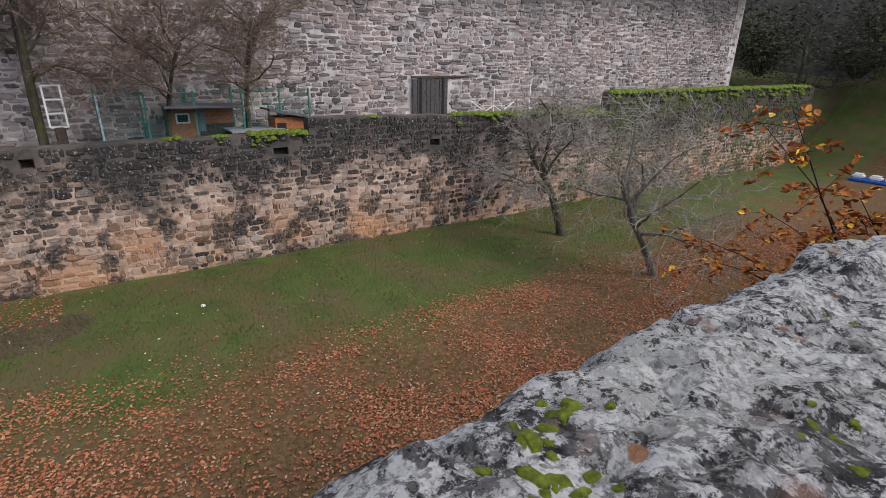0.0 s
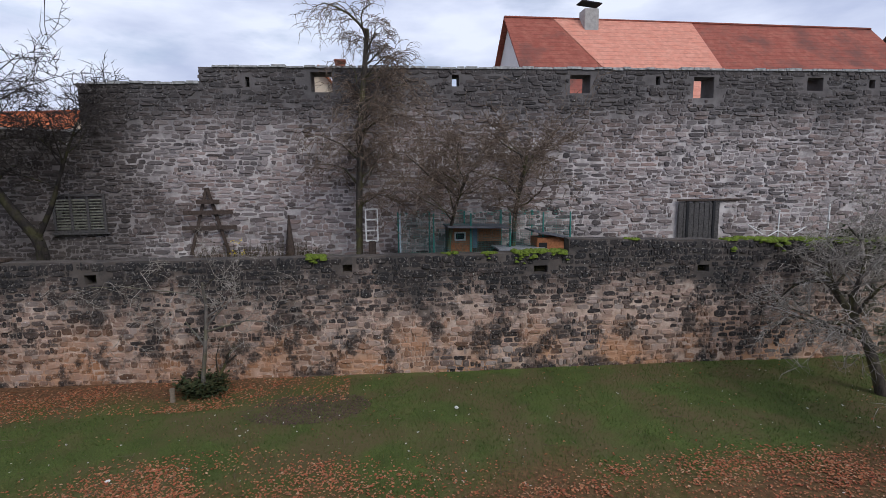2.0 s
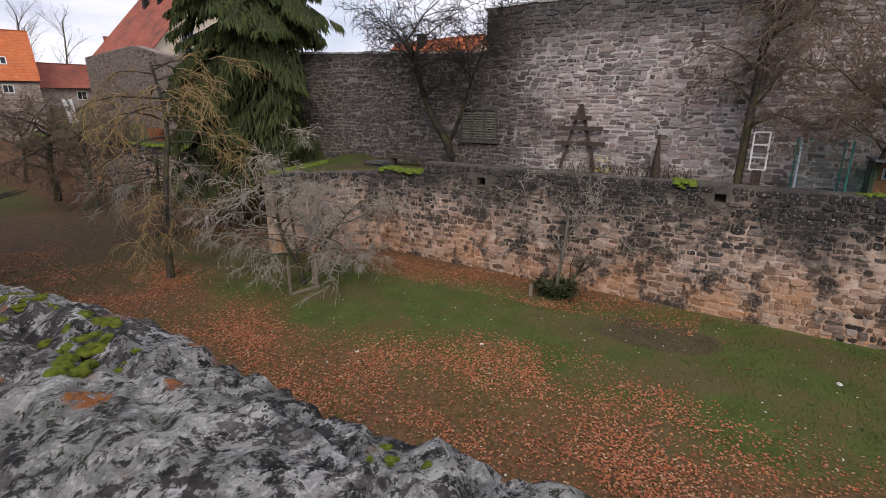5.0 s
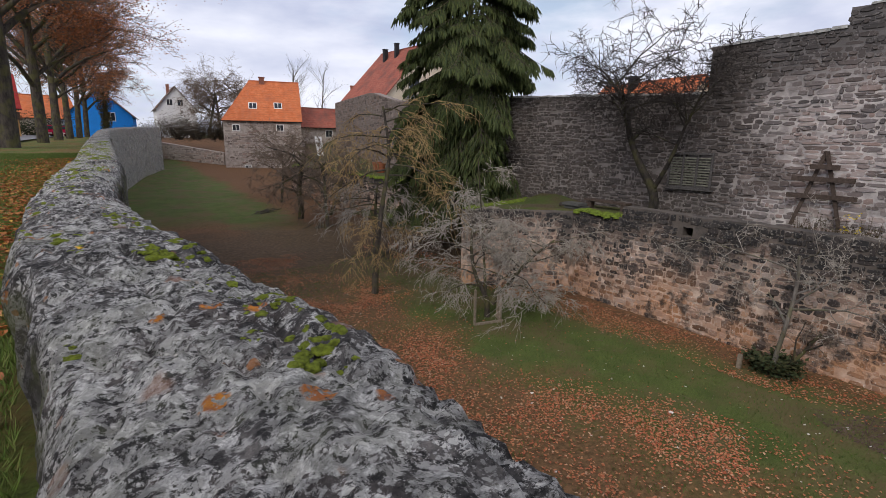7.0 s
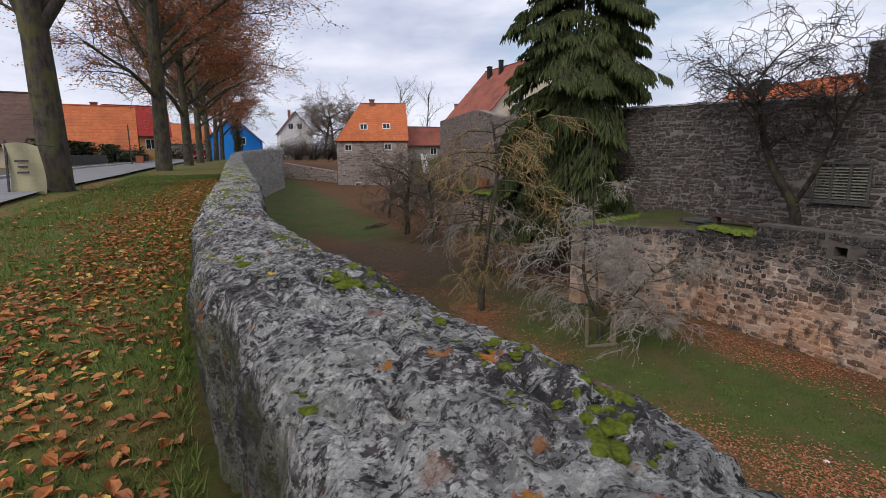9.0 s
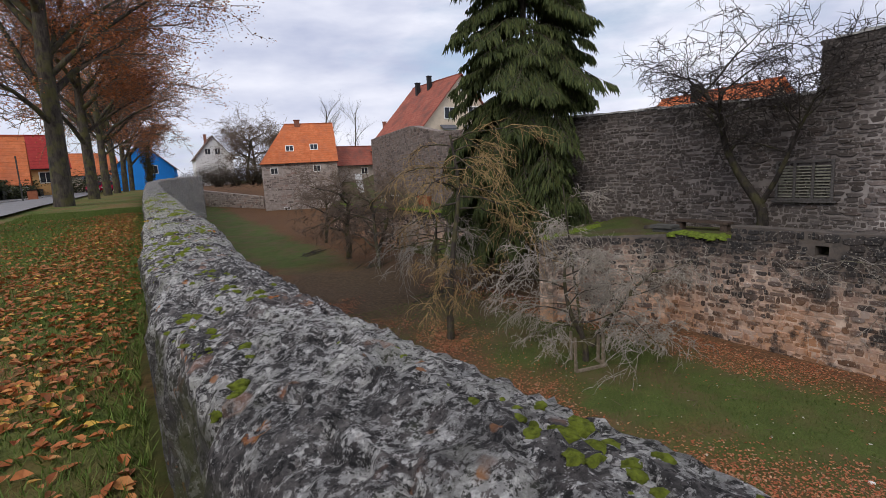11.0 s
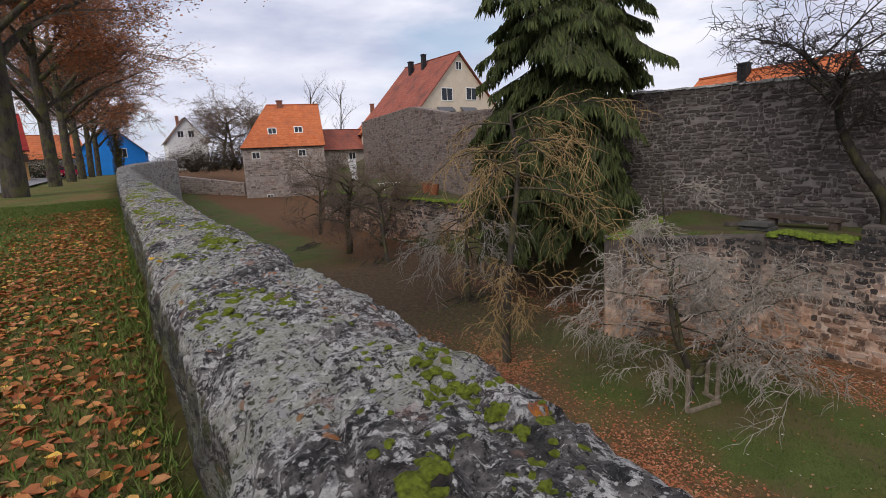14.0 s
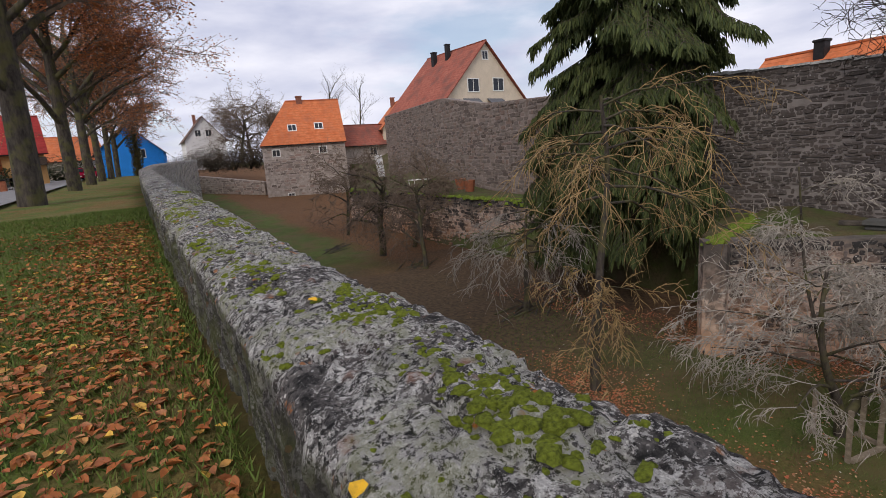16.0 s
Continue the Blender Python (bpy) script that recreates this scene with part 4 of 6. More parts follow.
STREET = dict(levels=5, sway=0.12, kids=[13, 8, 7, 5], ratio=[0.55, 0.5, 0.5, 0.5], droop=[0.0, 0.1, 0.3, 0.4], wander=0.13, thick=0.45, min=0.008, spread=[0.58, 0.5, 0.5, 0.5], lift=0.2, **{"from": [0.32, 0.25, 0.2, 0.15]})
SAPLING = dict(levels=4, kids=[12, 5, 4], ratio=[0.3, 0.5, 0.5], droop=[0, 0.1, 0.2], wander=0.12, thick=0.4, min=0.008, spread=[0.5, 0.5, 0.5], lift=0.3, **{"from": [0.3, 0.2, 0.2]})


def on_moat(x, y):
    return (x, y, moat_z(x, y))


def on_lawn(x, y):
    return (x, y, lawn_z(x, y))


def build_trees():
    make_tree(on_moat(12.15, -13.35), 3, 4.0, 0.17, dict(FRUIT, min=0.0105), "bark_dark", "twig_grey", "old leaning apple tree bare in the moat", (0.22, -0.05), group="moat fruit trees")
    make_tree(on_moat(8.0, -13.0), 4, 3.6, 0.13, dict(FRUIT, min=0.009), "bark_grey", "twig_grey", "slim leaning fruit tree bare in the moat", (0.05, 0.42), group="moat fruit trees")
    make_tree(on_moat(15.45, 6.35), 7, 3.6, 0.07, dict(FRUIT, kids=[6, 5, 5, 4], min=0.008), "bark_grey", "twig_grey", "thin dying tree against the moat wall", (0.0, -0.1), group="moat fruit trees")
    make_tree(on_moat(15.4, 6.25), 9, 1.8, 0.06, dict(FRUIT, levels=4, kids=[4, 4, 4]), "bark_dark", "twig_brown", "low crooked branch stem at the wall foot", (0.05, -0.75), group="moat fruit trees")
    shaped_tree(on_moat(11.95, 14.4), 12, ((0, 0, -0.15), (-0.05, 0.05, 0.7), (-0.45, 0.2, 1.6), (-0.6, 0.3, 2.6), (-0.5, 0.3, 3.6)), 0.11, (9, 0.35, 2.3, 0.55), dict(BUSH, kids=[0, 7, 6, 4], ratio=[0, 0.6, 0.55, 0.5], droop=[0, 0.5, 0.7, 0.8], wander=0.22, lift=0.14, min=0.0105), "bark_dark", "twig_grey", "wide grey-twigged fruit tree with forked stem", "moat fruit trees",
                ((((0.1, -0.1, 0.5), (0.75, -0.35, 1.3), (1.5, -0.6, 2.1), (2.5, -0.8, 2.7)), 0.10, (10, 0.3, 2.0, 0.5)), (((0, 0.1, 0.6), (0.3, 0.6, 2.0), (0.5, 1.0, 3.4), (0.4, 1.2, 5.6)), 0.06, (7, 0.35, 1.5, 0.7)), (((0.1, -0.1, 0.9), (0.6, -0.9, 1.3), (1.0, -1.5, 1.0), (1.2, -1.9, 0.45)), 0.04, (6, 0.4, 1.0, 0.2))))
    umbrella = dict(WEEP, levels=4, kids=[0, 8, 6], ratio=[0, 0.42, 0.5], droop=[0, 0.95, 1.15, 1.1], wander=0.22, spread=[0.5, 0.5, 0.5], lift=0.16, **{"from": [0.2, 0.25, 0.15]})
    shaped_tree(on_moat(10.0, 19.1), 15, ((0, 0, -0.15), (0.1, 0.05, 1.4), (0.42, 0.12, 3.4), (0.85, 0.2, 5.6), (0.6, 0.2, 7.5)), 0.15, (17, 0.66, 3.7, 0.45), dict(umbrella, min=0.0115), "bark_dark", "twig_yellow", "weeping fruit tree with yellowish hanging twigs", "weeping trees",
                ((((0.1, 0.05, 1.7), (0.2, 0.0, 2.5), (0.35, 0.1, 3.1)), 0.05, (9, 0.1, 1.9, 0.3)),))
    shaped_tree(on_moat(13.35, 24.9), 16, ((0, 0, -0.15), (0.05, 0, 1.2), (0.15, 0.1, 2.6), (0.3, 0.1, 4.0)), 0.14, (17, 0.55, 3.3, 0.3), dict(umbrella, min=0.0135), "bark_dark", "twig_grey", "weeping fruit tree with grey hanging twigs", "weeping trees")
    for i, (x, y, h, g) in enumerate(((15.3, 39.8, 5.4, 0.24), (15.1, 34.5, 4.8, 0.14), (16.9, 48.2, 4.8, 0.14), (18.2, 40.6, 5.0, 0.16))):
        make_tree(on_moat(x, y), 20 + i, h, g, dict(BUSH, kids=[9, 8, 6, 4], lift=0.15, droop=[0, 0.3, 0.5, 0.6], min=0.017), "bark_dark", "twig_brown", "dark bare fruit tree on the moat floor", (0.06 * (i - 1), 0.03), group="moat fruit trees")
    # garden trees on the terrace
    shaped_tree((18.6, 12.2, -1.35), 31, ((0, 0, -0.15), (0.0, 0.08, 0.9), (-0.05, 0.75, 2.0), (-0.05, 1.3, 3.1), (-0.1, 1.55, 4.3), (-0.2, 2.4, 5.4)), 0.20, (12, 0.55, 3.3, 0.75), dict(FRUIT, wander=0.24, kids=[0, 7, 5, 4], ratio=[0, 0.6, 0.55, 0.5], droop=[0, 0.1, 0.3, 0.3], lift=0.10, min=0.0135), "bark_black", "twig_dark", "spreading dark fruit tree before the town wall", "garden trees",
                ((((0.0, 0.1, 1.0), (-0.1, -0.5, 2.1), (-0.15, -1.0, 3.4), (-0.2, -1.6, 4.8)), 0.10, (8, 0.5, 2.8, 0.7)),))
    make_tree((17.9, 1.65, -1.35), 33, 7.9, 0.13, dict(UPRIGHT, sway=0.12, lift=0.35, min=0.011, kids=[26, 7, 6, 4], ratio=[0.2, 0.6, 0.6, 0.5]), "bark_dark", "twig_brown", "tall narrow garden tree with hanging yellowish twigs", (0, 0), group="garden trees")
    make_tree((17.6, -1.45, -1.35), 35, 3.6, 0.08, dict(FRUIT, lift=0.25, min=0.010), "bark_dark", "twig_brown", "small bare fruit tree beside the netted run", (0, 0.05), group="garden trees")
    make_tree((17.5, -3.75, -1.35), 37, 3.9, 0.10, dict(FRUIT, lift=0.25, min=0.011), "bark_dark", "twig_brown", "small bare fruit tree beside the shed", (0, 0), group="garden trees")
    # trees beyond the garden
    for i, (x, y, h) in enumerate(((33.5, 86, 12), (35.5, 90, 11), (39, 88, 12))):
        make_tree((x, y, 0.5), 41 + i, h, 0.14, SAPLING, "bark_dark", "twig_dark", "slender bare tree behind the roofs", (0, 0), group="background trees")
    for i, (x, y) in enumerate(((27.0, 114.0), (30.0, 118.0), (33.5, 112.0))):
        make_tree((x, y, 1.0), 51 + i, 9.5, 0.3, dict(FRUIT, min=0.028, levels=5), "bark_dark", "twig_brown", "rounded bare tree in the distance", (0, 0), group="background trees")
    # street trees
    def keep(p):
        return 0.45 + 0.5 * (p.x > -0.5) * (p.z < 11)
    for i, (x, y, g) in enumerate(((-3.6, 20.0, 0.42), (-1.35, 33.0, 0.42), (-0.1, 46.0, 0.36), (1.0, 58.0, 0.36), (2.2, 70.0, 0.36), (3.6, 82.0, 0.36), (5.0, 93.0, 0.36))):
        make_tree(on_lawn(x, y), 61 + i, 11.0, g, dict(STREET, min=0.012 + 0.004 * i), "bark_dark", "twig_brown", "tall street tree with withered brown foliage", (0.02, 0), ("leaf_street", 7 if i < 3 else 3, 0.12 + 0.010 * i, keep), "street trees", "street_tree")


build_trees()


def build_spruce():
    r = random.Random(77)
    H, at = 19.5, (18.9, 23.9, -1.55)
    ob = thing("spruce", "tall dark green spruce with drooping branches", "tree", at)
    vs, fs = [], []
    for i in range(10):
        tube(vs, fs, Vector((0.03 * math.sin(i), 0, -0.3 + H * i / 10)), Vector((0.03 * math.sin(i + 1), 0, -0.3 + H * (i + 1) / 10)), 0.30 * (1 - i / 10) + 0.02, 0.30 * (1 - (i + 1) / 10) + 0.02, 10)
    bv, bf, nv, nf = [], [], [], []

    def clear(p):
        return at[2] + p.z > 4.4 or at[0] + p.x < town_x(at[1] + p.y) - 0.25

    def bough(p, d, length, thick, level):
        n = max(3, int(length / 0.30))
        side = Vector((-d.y, d.x, 0)).normalized()
        for i in range(n):
            q = p + d * (length / n)
            f = (i + 1) / n
            if not clear(q):
                return
            tube(bv, bf, p, q, thick * (1 - i / n) + 0.005, thick * (1 - f) + 0.005, 3)
            d = (d + Vector((r.gauss(0, 0.05), r.gauss(0, 0.05), -0.13 + 0.17 * (f > 0.55)))).normalized()
            p = q
            if level == 0 and f > 0.12 and f < 0.95:
                for s in (-1, 1):
                    if r.random() < 0.8:
                        bough(p, (d * 0.75 + side * s * (0.6 + 0.3 * r.random()) + Vector((0, 0, -0.1))).normalized(), length * 0.30 * (1.15 - f) + 0.25, 0.012, 1)
            for _ in range(6 if level else 4):
                drop = Vector((r.gauss(0, 0.22), r.gauss(0, 0.22), -1.0)) + d * (0.2 + 0.5 * r.random())
                spray(nv, nf, p + (p - q) * r.random() + side * r.gauss(0, 0.05), drop.normalized(), 0.2 + 0.42 * r.random(), r)

    z = 0.8
    while z < H - 0.3:
        t = z / H
        reach = 6.9 * (1 - t) ** 0.6 + 0.25
        for k in range(4):
            a = r.random() * 6.283
            if noise.noise(Vector((2.6 * math.cos(a), 2.6 * math.sin(a), z * 1.2))) < -0.27:
                continue
            L = reach * (0.62 + 0.42 * r.random()) * (1.0 + 0.4 * noise.noise(Vector((2 * math.cos(a), 2 * math.sin(a), z * 0.5))))
            bough(Vector((0, 0, z + 0.7 * r.random())), Vector((math.cos(a), math.sin(a), 0.1 + 0.25 * t)).normalized(), L, 0.035, 0)
        z += 0.24
    part("trunk", (vs, fs), MAT["bark_dark"], ob, smooth=True)
    part("branch_wood", (bv, bf), MAT["bark_dark"], ob)["kind"] = "stuff"
    part("needles", (nv, nf), MAT["needle"], ob)["kind"] = "stuff"


def spray(vs, fs, p, d, ln, r):
    """A hanging spruce twig: two crossed ragged blades."""
    q = d.to_track_quat("Z", "Y")
    a = r.random() * 3.14
    for k in range(2):
        w = q @ Vector((math.cos(a + 1.57 * k), math.sin(a + 1.57 * k), 0)) * (0.022 + 0.022 * r.random())
        s = len(vs)
        m = p + d * ln * (0.35 + 0.25 * r.random())
        vs.extend([p - w * 0.5, p + w * 0.5, m + w, p + d * ln + w * 0.25, m + d * 0.06 - w])
        fs.append((s, s + 1, s + 2, s + 3, s + 4))


build_spruce()


# ---- houses ----
def gable_house(name, label, at, turn, w, d, eave, ridge, wall, roof, windows=(), chimneys=(), hip=0.0, over=0.35, group="", roof_label=""):
    """A house whose ridge runs along its own x. windows: (side, u, v, width, height); hip: how far the ridge is set in at its left end."""
    ob = thing(name, label, "house", at, group, turn)
    a, b = w / 2, d / 2
    vs = [(-a, -b, -1.5), (a, -b, -1.5), (a, b, -1.5), (-a, b, -1.5), (-a, -b, eave), (a, -b, eave), (a, b, eave), (-a, b, eave), (a, 0, ridge - 0.05), (-a, 0, ridge - 0.05)]
    if hip:
        fs = [(0, 1, 5, 4), (1, 2, 6, 8, 5), (2, 3, 7, 6), (3, 0, 4, 7)]
    else:
        fs = [(0, 1, 5, 4), (1, 2, 6, 8, 5), (2, 3, 7, 6), (3, 0, 4, 9, 7)]
    part("wall", (vs, fs), MAT[wall], ob)
    rise = (ridge - eave) / b
    lo = eave - over * rise
    t = 0.14
    xl = -a - over if not hip else -a + hip
    rv, rf = [], []
    for s in (-1, 1):
        k = len(rv)
        e0, e1 = (-a - over, s * (b + over), lo), (a + over, s * (b + over), lo)
        r1, r0 = (a + over, 0, ridge), (xl, 0, ridge)
        for dz in (0, t):
            rv.extend([(p[0], p[1], p[2] + dz) for p in (e0, e1, r1, r0)])
        rf.extend([(k, k + 1, k + 2, k + 3), (k + 7, k + 6, k + 5, k + 4), (k, k + 4, k + 5, k + 1), (k + 1, k + 5, k + 6, k + 2), (k + 2, k + 6, k + 7, k + 3), (k + 3, k + 7, k + 4, k)])
    if hip:
        k = len(rv)
        rv.extend([(-a - over, -b - over, lo + t), (-a - over, b + over, lo + t), (xl, 0, ridge + t), (-a - over, -b - over, lo), (-a - over, b + over, lo)])
        rf.extend([(k, k + 1, k + 2), (k, k + 3, k + 4, k + 1)])
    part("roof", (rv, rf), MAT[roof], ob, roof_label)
    part("ridge_tiles", bar((xl, 0, ridge + t), (a + over, 0, ridge + t), 0.22, 0.14, 0.04), MAT[roof], ob)
    for s in (-1, 1):
        part("gutter", bar((-a - over, s * (b + over + 0.05), lo + 0.03), (a + over, s * (b + over + 0.05), lo + 0.03), 0.1, 0.1, 0.03), MAT["black"], ob)
    for side, u, v, ww, hh in windows:
        win = new("window")
        win.parent = ob
        win.matrix_basis = {"front": pose(u, -b, v), "left": pose(-a, -u, v, 0, 0, -90), "right": pose(a, u, v, 0, 0, 90), "roof": pose(u, -b + (v - eave) / rise, v + 0.16, math.degrees(math.atan(rise)) - 90, 0, 0)}[side]
        f = join(box(-ww / 2 - 0.1, -ww / 2, -0.05, 0.05, -hh / 2 - 0.1, hh / 2 + 0.1), box(ww / 2, ww / 2 + 0.1, -0.05, 0.05, -hh / 2 - 0.1, hh / 2 + 0.1), box(-ww / 2, ww / 2, -0.05, 0.05, hh / 2, hh / 2 + 0.1), box(-ww / 2, ww / 2, -0.05, 0.05, -hh / 2 - 0.1, -hh / 2), box(-0.03, 0.03, -0.04, 0.04, -hh / 2, hh / 2))
        part("window_frame", f, MAT["white_paint"], win, "white window frame")
        part("pane", box(-ww / 2, ww / 2, -0.02, 0.02, -hh / 2, hh / 2), MAT["glass_dark"], win, "dark window pane")
    for cx, cy, top, s in chimneys:
        base = ridge - abs(cy) * rise - 0.4
        part("chimney", join(box(cx - s / 2, cx + s / 2, cy - s / 2, cy + s / 2, base, top, 0.02), box(cx - s * 0.6, cx + s * 0.6, cy - s * 0.6, cy + s * 0.6, top - 0.12, top, 0.02)), MAT["brick"] if s > 0.55 else MAT["black"], ob, "")
    return ob


TOWER_TURN = -18.0
TOWER_AT = (19.75 + 5.2 * math.cos(radians(18)) + 4.2 * math.sin(radians(18)), 77.0 - 5.2 * math.sin(radians(18)) + 4.2 * math.cos(radians(18)), 0)


def build_houses():
    # tower house on the moat
    tw = gable_house("tower_house", "stone tower house with bright orange tiled roof", TOWER_AT, TOWER_TURN, 10.4, 8.4, 3.9, 9.4, "stone_upper_plain", "roof_orange",
                     [("front", -3.55, 2.75, 0.85, 0.75), ("front", 2.3, 2.85, 0.85, 0.75), ("front", -2.3, -2.6, 0.7, 0.3), ("roof", -1.2, 5.7, 0.95, 0.9), ("roof", 2.2, 5.8, 0.95, 0.9)], [(0.2, 0.0, 10.1, 0.75)], hip=3.6, over=0.2, group="houses beyond the moat")
    base = part("tower_base", box(-5.22, 5.22, -4.22, 4.22, -4.5, 0.0), MAT["stone_upper_plain"], tw)
    place, length = line_place((0, 0), (10.3, 0))
    p = lambda u, v, dd: Vector((-5.15 + u, -4.2 - dd, v))
    masonry("masonry", tw, p, 0, 10.3, -3.9, lambda u: 3.8, (0.55, 0.26), MAT["stone_tower"], [(1.3, 2.5, 2.2, 3.3), (7.2, 8.4, 2.3, 3.4), (2.6, 3.7, -2.9, -2.3)], None, 41, "pale rubble stones")
    gable_house("annex", "low red-roofed annex beside the tower house", (34.3, 79.6, 0), 0, 8.4, 6.0, 3.3, 6.0, "stone_upper_plain", "roof_old", [("front", 1.0, 2.2, 1.0, 0.9)], group="houses beyond the moat")
    gable_house("village_house", "orange-roofed house behind the annex", (42.2, 80.0, 0), 70, 9.0, 7.0, 5.5, 9.4, "plaster_cream", "roof_orange", [("left", 0.5, 4.2, 0.9, 1.1)], [(2.0, 0.5, 10.3, 0.6)], group="houses beyond the moat")
    gable_house("village_house", "large cream gabled house with old red roof", (39.2, 61.4, 0), 90, 10.8, 13.6, 6.0, 13.1, "plaster_cream", "roof_old",
                [("left", -1.9, 8.45, 1.5, 1.3), ("left", 1.8, 8.6, 1.5, 1.3), ("left", 0.0, 11.7, 0.75, 0.8), ("left", -1.2, 5.6, 1.3, 1.2), ("left", 2.4, 5.6, 1.3, 1.2)], [(2.6, 1.2, 13.4, 0.55), (0.2, 0.9, 13.9, 0.5)], group="houses beyond the moat")
    for k in (-1.0, 1.6):
        ob = thing("solar_panel", "tilted blue-grey solar panel on the wall", "solar panel", (38.2 + 1.35 * k, 55.95, 7.0))
        p = bar((-1.15, -0.35, -0.25), (1.15, -0.35, -0.25), 0.9, 0.08)
        bmesh.ops.rotate(p, cent=(0, -0.35, -0.25), matrix=Matrix.Rotation(radians(35), 3, 'X'), verts=p.verts)
        part("panel", p, MAT["felt"], ob)
        part("bracket", box(-1.0, 1.0, -0.4, 0.1, -0.62, -0.5), MAT["metal"], ob)
    # roofs behind the town wall
    long = gable_house("barn", "long barn with half-renewed red tile roof", (32.0, -20.0, 2.0), 90, 25.0, 11.0, 3.6, 9.2, "plaster_white", "roof_old", [("right", 1.0, 5.0, 0.7, 1.0)], group="houses behind the town wall")
    rise = (9.2 - 3.6) / 5.5
    u0, u1 = 0.6, 11.2
    pts = [(u0, 3.4), (u1 - 4.2, 3.4), (u1 - 1.5, 9.15), (u0 - 0.2, 9.15)]
    vs = [(u, (5.5 - (z - 3.6) / rise), z + 0.19) for u, z in pts] + [(u, (5.5 - (z - 3.6) / rise), z + 0.12) for u, z in pts]
    part("new_tiles", (vs, [(0, 1, 2, 3), (7, 6, 5, 4), (0, 4, 5, 1), (1, 5, 6, 2), (2, 6, 7, 3), (3, 7, 4, 0)]), MAT["roof_pink"], long, "field of new pinkish tiles")
    part("chimney", box(7.1, 8.0, 0.0, 0.9, 8.4, 9.75, 0.02), MAT["kerb"], long)
    part("chimney_hood", bar((6.9, 0.45, 10.05), (8.2, 0.45, 10.2), 0.9, 0.06), MAT["black"], long, "black sheet hood")
    gable_house("village_house", "dark brown-roofed house behind the town wall", (33.0, -42.5, 2.0), 90, 13.0, 11.0, 4.0, 9.6, "plaster_white", "roof_brown", (), [(5.5, 2.5, 9.3, 0.8)], group="houses behind the town wall")
    gable_house("village_house", "small orange-roofed house behind the town wall", (33.5, 3.9, 2.0), 0, 7.0, 5.4, 2.6, 5.6, "plaster_cream", "roof_orange", (), [(-0.5, -1.0, 6.8, 0.6)], group="houses behind the town wall")
    gable_house("village_house", "low orange-roofed house behind the town wall", (31.0, 20.3, 0.0), 78, 7.5, 6.0, 2.6, 5.15, "plaster_cream", "roof_orange", (), [(1.0, 0.4, 5.7, 0.5)], group="houses behind the town wall")
    # the street
    gable_house("street_house", "pale house with steep dark roof", (-13.2, 47.0, 0.6), 2, 8.5, 9.0, 1.9, 5.2, "plaster_cream", "roof_brown", [("right", -1.6, 2.4, 0.8, 0.9), ("right", 0.2, 2.4, 0.8, 0.9), ("right", -1.0, 0.6, 0.9, 1.0)], group="street houses")
    gable_house("street_house", "white house with wide orange tile roof", (-9.3, 66.0, 0.6), 3, 8.6, 8.0, 1.9, 6.1, "plaster_white", "roof_orange", [("right", -1.4, 3.0, 0.8, 1.0), ("right", 1.2, 3.0, 0.8, 1.0)], [(-2.0, 0.3, 6.7, 0.6), (1.0, 0.3, 6.6, 0.6)], group="street houses")
    red = gable_house("street_house", "ochre house with dark red roof and balcony", (-5.6, 80.0, 0.8), 5, 6.6, 7.5, 3.6, 7.2, "plaster_yellow", "roof_red", [("right", 0.0, 3.2, 0.9, 1.1), ("front", 1.2, 2.4, 1.0, 1.1)], group="street houses")
    part("balcony", box(1.6, 3.4, -4.6, -3.7, 2.2, 3.0, 0.03), MAT["wood_brown"], red, "brown timber balcony")
    gable_house("street_house", "bright blue house with brown roof", (8.4, 107.0, 1.2), 80, 10.0, 9.0, 3.4, 7.6, "plaster_blue", "roof_brown", [("left", 1.5, 3.2, 1.1, 1.2)], group="street houses")
    gable_house("street_house", "white gabled house in the distance", (23.6, 130.0, 2.0), 85, 10.0, 7.6, 5.2, 9.7, "plaster_white", "roof_brown", [("left", 0.8, 6.5, 1.0, 1.2), ("left", -1.2, 6.5, 1.0, 1.2)], [(3.8, 0.6, 10.9, 0.6)], group="street houses")
    gable_house("street_house", "far house with orange roof behind the trees", (-1.0, 112.0, 1.2), 10, 10.0, 8.0, 3.0, 6.5, "plaster_cream", "roof_orange", [("front", 0.0, 2.0, 1.0, 1.1)], group="street houses")


build_houses()


# ---- street ----
ROAD_X = [(-1500, -120), (-60, -9.0), (13, -4.0), (20, -3.75), (25, -3.0), (30, -2.4), (36, -1.9), (60, -0.5), (78, 0.7), (103, 1.6), (150, 6), (400, 40)]


def strip(dx0, dx1, dz0, dz1, ys, height=None):
    vs, fs = [], []
    for y in ys:
        x, z = along(y, ROAD_X), along(y, LAWN_Z) + 0.09
        vs.extend([(x + dx0, y, z + dz0), (x + dx1, y, z + dz1)])
        if height:
            vs.extend([(x + dx0, y, z + dz0 + height), (x + dx1, y, z + dz1 + height)])
    k = 4 if height else 2
    for j in range(len(ys) - 1):
        a = j * k
        if height:
            fs.extend([(a, a + 4, a + 6, a + 2), (a + 1, a + 3, a + 7, a + 5), (a + 2, a + 6, a + 7, a + 3)])
        else:
            fs.append((a, a + 1, a + 3, a + 2))
    return vs, fs


